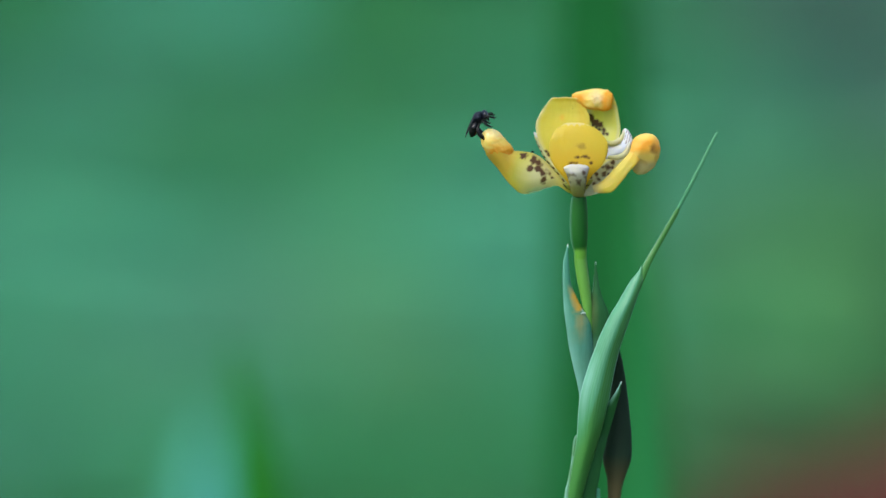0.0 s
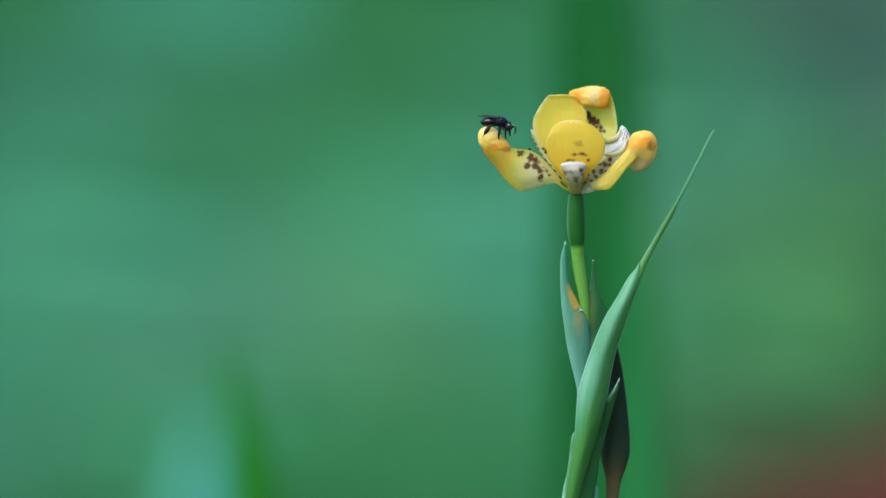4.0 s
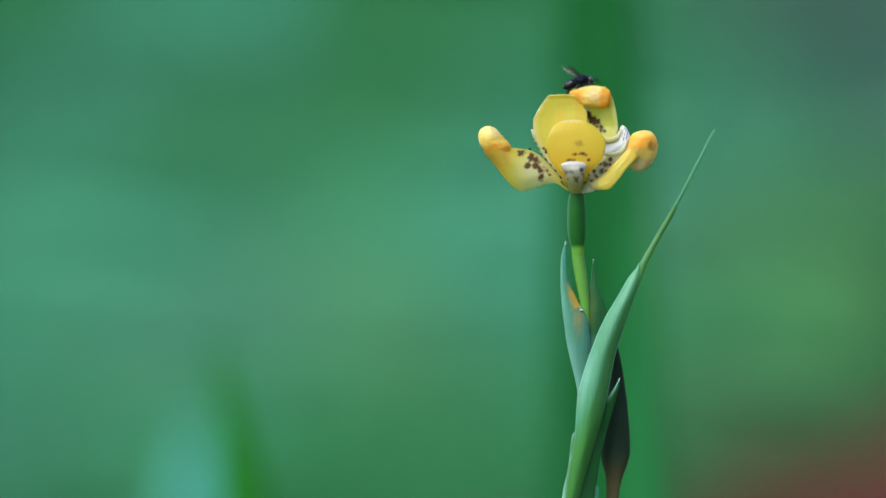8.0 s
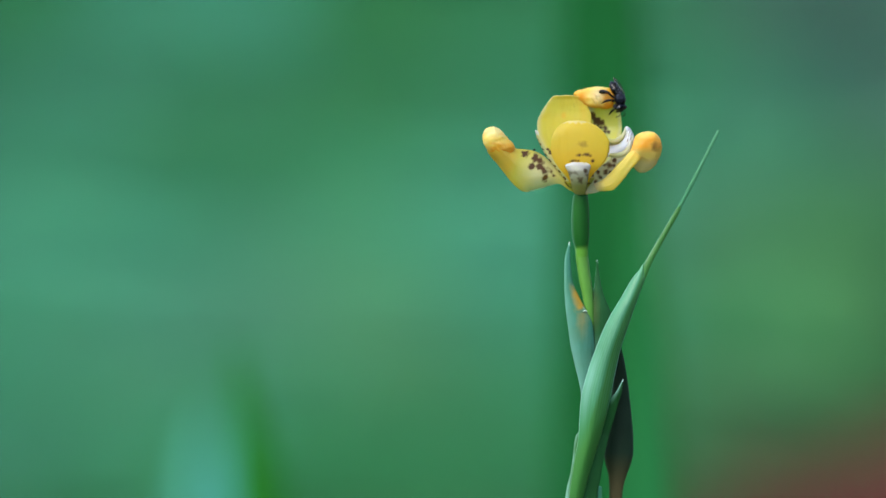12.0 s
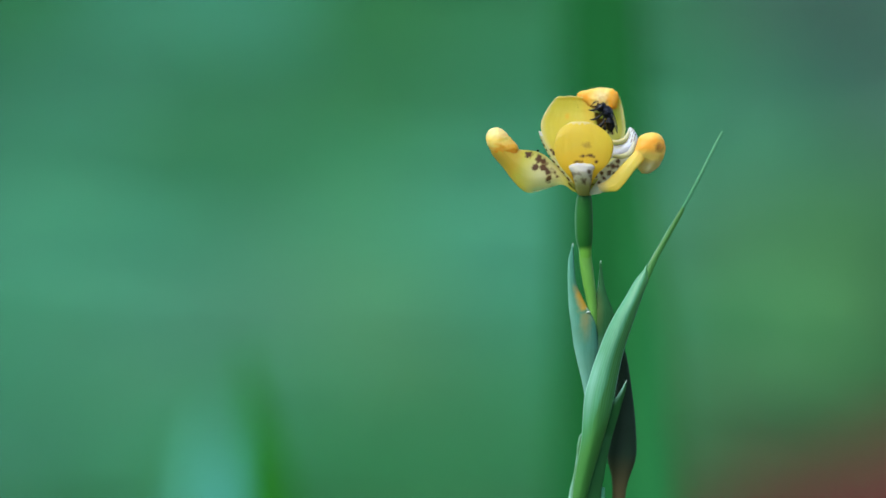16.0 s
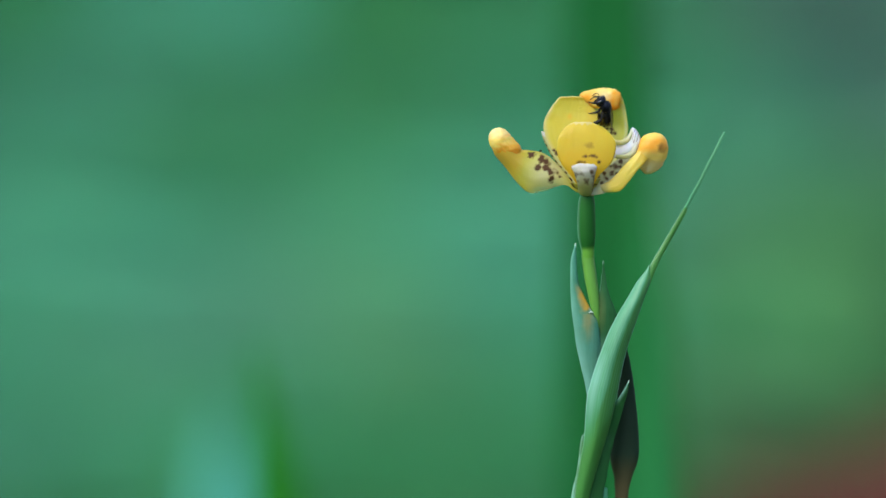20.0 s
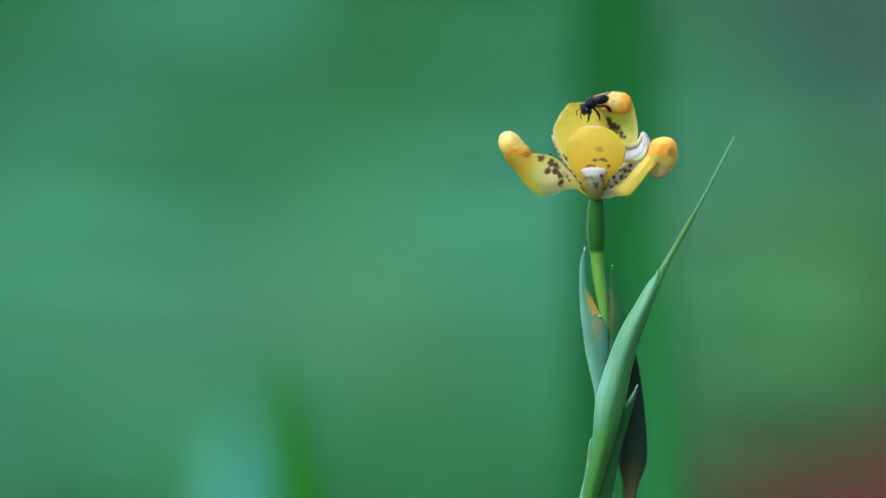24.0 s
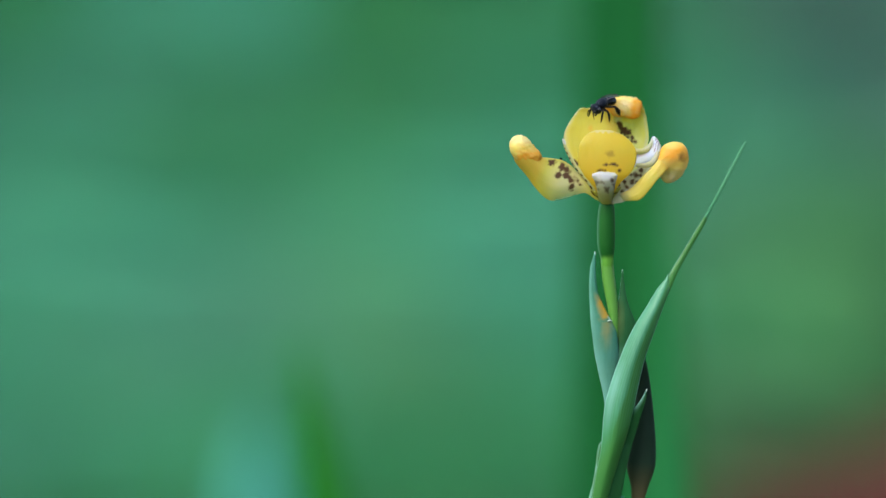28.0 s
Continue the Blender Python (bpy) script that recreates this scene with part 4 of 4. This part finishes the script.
def motions():
    walk(plant, [
        sway(0, 0.00, -0.00, 0.00), sway(0.5, 0.47, 0.01, -0.01), sway(1, 0.59, 0.01, -0.00), sway(1.5, 0.22, 0.14, -0.05), sway(2, -0.04, 0.25, -0.13),
        sway(2.5, -0.22, 0.23, -0.21), sway(3, 0.22, 0.16, -0.07), sway(3.5, -0.05, 0.26, -0.12), sway(5.5, -0.80, 0.52, -0.25), sway(6, -0.46, 0.51, -0.21),
        sway(6.5, -0.39, 0.39, -0.14), sway(7, -0.99, 0.72, -0.21), sway(7.5, -0.25, 0.37, -0.23), sway(8, -0.34, 0.41, -0.15), sway(8.5, 0.24, 0.34, -0.00),
        sway(9, 0.12, 0.38, 0.04), sway(9.5, 0.12, 0.27, -0.07), sway(10, 0.62, 0.26, 0.08), sway(10.5, 0.59, 0.27, 0.06), sway(11, 0.16, 0.36, 0.09),
        sway(11.5, 0.43, 0.25, -0.01), sway(12, 0.22, 0.29, 0.00), sway(12.5, 0.59, 0.22, -0.03), sway(14.5, 0.50, 0.29, -0.01), sway(15, 0.26, 0.27, -0.06),
        sway(15.5, 0.47, 0.26, 0.06), sway(16, 0.72, 0.16, 0.08), sway(16.5, 0.39, 0.22, -0.07), sway(17, 0.71, 0.14, 0.01), sway(17.5, 0.71, 0.15, 0.05),
        sway(18, 0.24, 0.26, 0.01), sway(18.5, 0.61, 0.23, 0.10), sway(19, 0.85, 0.14, 0.04), sway(19.5, 1.28, 0.04, 0.24), sway(20, 1.09, 0.12, 0.09),
        sway(20.5, 1.75, -0.12, 0.20), sway(21, 1.26, -0.00, 0.12), sway(21.5, 2.02, -0.24, 0.26), sway(23.5, 2.63, -0.47, 0.30), sway(24, 2.43, -0.41, 0.38),
        sway(24.5, 3.28, -0.64, 0.55), sway(25, 3.39, -0.70, 0.36), sway(25.5, 3.55, -0.76, 0.44), sway(26, 3.93, -0.89, 0.55), sway(26.5, 3.62, -0.94, 0.53),
        sway(27, 3.68, -0.94, 0.67), sway(27.5, 3.65, -0.89, 0.63), sway(28, 3.91, -1.04, 0.76)])
    top = at(0, 10, 5)
    walk(back_petal, [(t, Matrix.Translation(top) @ pose(0, 0, 0, -a) @ Matrix.Translation(-top)) for t, a in
                      ((0.0, 0.0), (19.5, 0.0), (20.5, 2.0), (21.5, 2.5), (23.5, 4.5), (25.0, 5.0), (26.5, 6.0), (28.0, 6.5))])

    def lean(x0, t, mm):
        return t, pose(x0.x + mm * MM, x0.y, x0.z)
    b0 = back_leaf.location.copy()
    walk(back_leaf, [lean(b0, t, a * 1.08) for t, a in ((0, 0), (2, -0.4), (5.5, -0.9), (8.5, 0.0), (12.5, 0.6), (17, 0.9), (20.5, 1.8), (23.5, 2.8), (26, 4.2), (28, 4.2))])
    c0 = side_leaf.location.copy()
    walk(side_leaf, [lean(c0, t, a) for t, a in ((0, 0), (5.5, -0.9), (12.5, 0.6), (20.5, 1.8), (23.5, 2.8), (26, 4.2), (28, 4.2))])
    n0 = near_blade.location.copy()
    walk(near_blade, [lean(n0, t, a * 1.15) for t, a in ((0, 0), (2, -1.2), (5.5, -0.9), (7, -2.0), (8.5, -2.9), (10, 0.7), (12.5, 0), (14.5, 0.9), (17, 2.2), (19, 2.8),
                                                  (20.5, 3.5), (21.5, 3.8), (23.5, 5.9), (25, 9.8), (26.5, 11.3), (28, 11.2))])
    p0 = pale.location.copy()
    walk(pale, [lean(p0, t, a * 1.35) for t, a in ((0, 0), (2, -1.0), (7, -2.2), (8.5, -2.4), (10, 0.6), (14.5, 1.4), (17, 2.6), (20.5, 4), (23.5, 5.5), (25, 9), (26.5, 10.5), (28, 10.5))])

    walk(bee_main, [
        ride(0.0, -171, 139, 0, 60, 0.1, 150, 0.1), ride(0.8, -171, 139, 0, 64, 0.1, 154, 0.1), ride(1.2, -171, 138, 0, 66, 0.1, 156, 0.1), ride(2.0, -170, 138, 0, 56, 0.1, 146, 0.1),
        ride(2.4, -164, 138, 0, 50, 0.1, 140, 0.1), ride(2.6, -154, 139, 0, 40, 0.1, 130, 0.1), ride(2.8, -145, 137, 0, 24, 0.1, 114, 0.1), ride(3.0, -137, 134, 0, 6, 0.1, 98, 0.15),
        ride(3.2, -133, 136, 0, -6, 0.1, 86, 0.1), ride(3.5, -130, 128, 0, -12, 0.1, 80, 0.1), ride(4.2, -124, 128, 0, -8, 0.1, 84, 0.15), ride(5.0, -114, 130, 0, -4, 0.1, 86, 0.15),
        ride(5.5, -111, 130, 0, -3, 0.1, 88, 0.15), ride(5.8, -108, 130, 0, 0, 0.0, 90, 0.15), ride(6.0, -98, 127, 2, 4, 0.0, 92, 0.2), ride(6.2, -103, 108, 2, -24, 0.0, 66, 0.2),
        ride(6.4, -106, 121, 0, -20, 0.1, 70, 0.2), ride(6.6, -119, 126, 0, -12, 0.1, 78, 0.1), ride(6.8, -122, 124, 0, -8, 0.1, 82, 0.1), ride(6.93, -126, 132, 0, 2, 0.1, 92, 0.1),
        ride(7.0, -136, 157, 0, 14, 0.1, 104, 0.1), ride(7.1, -136, 211, -8, 22, 0.1, 112, 0.1), ride(7.2, -138, 248, -14, 20, 0.1, 110, 0.1), ride(7.3, -122, 233, -14, 14, 0.1, 104, 0.1),
        ride(7.4, -98, 192, 0, 8, 0.1, 98, 0.1), ride(7.5, -67, 172, 30, 8, 0.0, 98, 0.1), ride(7.6, -50, 190, 60, 8, 0.0, 98, 0.0), ride(7.7, -25, 211, 80, 8, -0.1, 98, 0.0),
        ride(7.8, -5, 213, 90, 4, -0.1, 94, 0.0), ride(7.9, 16, 200, 92, 4, -0.1, 94, 0.0), ride(8.0, 18, 198, 92, 14, -0.2, 104, 0.0), ride(8.2, 24, 195, 92, 10, -0.3, 100, 0.0),
        ride(8.4, 42, 193, 92, -4, -0.2, 86, 0.1), ride(8.6, 53, 187, 90, -14, -0.1, 76, 0.1), ride(8.8, 68, 186, 84, 105, -0.75, 70, 0.35), ride(9.0, 78, 180, 74, 118, -0.88, 62, 0.3),
        ride(9.3, 83, 174, 70, 120, -0.92, 66, 0.25), ride(9.6, 85, 172, 68, 120, -0.93, 66, 0.25), ride(10.0, 84, 174, 68, 128, -0.92, 70, 0.25), ride(10.2, 80, 174, 74, 175, 0.0, 60, 0.5),
        ride(10.4, 80, 173, 66, 210, 0.75, 60, 0.5), ride(10.8, 67, 186, 46, 228, 0.88, 66, 0.35), ride(11.0, 63, 188, 42, 238, 0.9, 68, 0.35), ride(11.2, 62, 186, 42, 248, 0.86, 72, 0.4),
        ride(11.6, 64, 182, 46, 262, 0.65, 70, 0.6), ride(12.0, 78, 167, 48, 289, 0.25, 30, 0.6), ride(12.3, 79, 157, 48, 300, 0.25, 30, 0.5), ride(12.5, 77, 152, 48, 295, 0.2, 25, 0.5),
        ride(13.0, 84, 142, 50, 300, 0.4, 25, 0.4), ride(13.5, 90, 134, 50, 330, 0.95, 28, 0.2), ride(14.0, 93, 132, 50, 110, 0.75, 30, 0.1), ride(14.5, 88, 132, 48, 120, 0.3, 32, 0.2),
        ride(14.8, 78, 133, 44, 150, 0.1, 60, 0.25), ride(15.0, 70, 132, 42, 156, 0.0, 66, 0.3), ride(15.2, 54, 137, 40, 166, 0.0, 76, 0.25), ride(15.4, 51, 142, 38, 150, 0.0, 60, 0.25),
        ride(15.6, 47, 143, 36, 136, 0.0, 46, 0.3), ride(15.8, 45, 142, 34, 128, 0.0, 38, 0.3), ride(16.0, 48, 146, 32, 112, 0.0, 22, 0.3), ride(16.3, 38, 147, 32, 102, 0.0, 12, 0.35),
        ride(17.0, 38, 150, 32, 101, 0.3, 12, 0.35), ride(17.5, 39, 146, 32, 104, 0.3, 15, 0.3), ride(18.0, 38, 150, 32, 110, 0.25, 20, 0.3), ride(18.4, 37, 153, 32, 102, 0.3, 14, 0.35),
        ride(19.0, 40, 153, 32, 99, 0.3, 10, 0.35), ride(20.0, 41, 156, 32, 103, 0.32, 14, 0.4), ride(21.0, 42, 153, 32, 98, 0.32, 10, 0.4), ride(21.5, 36, 155, 30, 128, 0.2, 38, 0.4),
        ride(22.2, 22, 166, 26, 150, 0.1, 60, 0.4), ride(23.0, 6, 175, 24, 168, 0.1, 80, 0.3), ride(23.5, -3, 178, 24, 182, 0.2, 92, 0.3), ride(23.9, -3, 171, 22, 202, 0.3, 100, 0.5),
        ride(24.3, -4, 166, 18, 218, 0.35, 100, 0.7), ride(24.7, -2, 163, 16, 240, 0.3, 90, 0.85), ride(25.0, 4, 162, 14, 254, 0.1, 90, 0.95), ride(25.5, 3, 155, 14, 256, 0.0, 80, 0.97),
        ride(26.2, 3, 156, 14, 258, 0.0, 80, 0.97), ride(26.8, 5, 162, 14, 250, 0.15, 85, 0.93), ride(27.0, 0, 169, 16, 238, 0.68, 86, 0.55), ride(27.5, 0, 174, 20, 208, 0.66, 92, 0.45),
        ride(28.0, -4, 176, 22, 205, 0.62, 94, 0.5)])

    def fly(t, u, v, heading):
        return t, facing(at(u, v, 600), heading, 0.2, heading + 90 if abs(heading) < 90 else heading - 90, 0.1)
    walk(bee_far, [fly(0, 900, 900, 30), fly(8.8, 900, 800, 30), fly(9.3, 420, 420, 60), fly(9.4, 190, 340, 110), fly(9.5, 20, 260, 150), fly(9.6, -90, 150, 150), fly(9.7, -620, -30, 130),
                   fly(9.8, -480, 70, 70), fly(9.9, -210, 330, 45), fly(10.0, -120, 440, 60), fly(10.4, -260, 480, 60), fly(10.6, -150, 285, 0), fly(10.75, 60, 430, 30), fly(10.9, 380, 420, 10),
                   fly(11.0, 470, 335, 0), fly(11.1, 600, 430, 60), fly(11.3, -250, 500, 120), fly(11.4, -450, 325, 110), fly(11.5, -560, 470, 110), fly(12.2, -1000, 900, 100), fly(28, -1100, 1000, 100)])

    # legs: small steps while crawling, hanging in the air
    def airborne(t):
        return 1.0 if 6.97 <= t <= 7.88 else 0.0
    pace = ((0, 0.15), (2.2, 0.2), (2.5, 1.0), (3.6, 0.8), (6.9, 1.0), (8.0, 0.8), (11.7, 0.7), (12.6, 1.0), (16.4, 0.9), (17, 0.25), (21.2, 0.3), (21.6, 0.9), (24.6, 0.8), (28.1, 0.45))
    for leg, home, phase, s in legs_main:
        rows = []
        for i in range(0, 281, 2):
            t = i / 10
            busy = np.interp(t, [p[0] for p in pace], [p[1] for p in pace])
            swing = 16 * busy * math.sin(t * 7.5 + phase)
            air = airborne(t)
            rows.append((t, home @ pose(0, 0, 0, s * (-26 * air + 6 * busy * math.cos(t * 7.5 + phase)), 28 * air, s * swing * (1 - air))))
        walk(leg, rows)
    # the head nods on its neck
    neck = Vector((0.85, 0, -0.2)) * BEE
    walk(head_main, [(t, Matrix.Translation(neck) @ pose(0, 0, 0, 0, a, b) @ Matrix.Translation(-neck)) for t, a, b in
                     ((0, 48, 0), (0.6, 52, 4), (1.2, 46, -3), (1.8, 34, 3), (2.3, 24, 0), (2.8, 10, -4), (3.5, 6, 0), (6.0, 4, 0), (6.3, 18, 0), (7.0, 4, 0), (8.2, 0, 0), (11.0, 8, 0),
                      (12.0, 0, 0), (15.0, 6, 0), (16.0, 24, 6), (17.0, 30, -6), (18.0, 26, 8), (19.0, 32, -4), (20.0, 26, 6), (21.0, 32, 0), (22.0, 12, 0), (24.0, 0, 0), (28.0, 4, 0))])
    for leg, home, phase, s in legs_far:
        leg.matrix_basis = home @ pose(0, 0, 0, s * -30, 25, 0)

    def beat(wing, home, s, spans):
        """Wings folded over the back, and beating within the spans of time."""
        rest = home @ Euler((s * 0.22, -0.17, s * 0.13)).to_matrix().to_4x4()
        rows = [(0.0, rest)]
        for t0, t1 in spans:
            rows.append((t0 - 0.1, rest))
            k = 0
            while t0 + k / 30 <= t1:
                rows.append((t0 + k / 30, home @ pose(0, 0, 0, s * (62 if k % 2 else 4), 0, 0) @ pose(0, 0, 0, 0, -14, s * -58)))
                k += 1
            rows.append((t1 + 0.1, rest))
        rows.append((28.0, rest))
        walk(wing, rows)
    for wing, home, s in wings_main:
        beat(wing, home, s, ((6.78, 8.05),))
    for wing, home, s in wings_far:
        beat(wing, home, s, ((9.0, 11.8),))


motions()
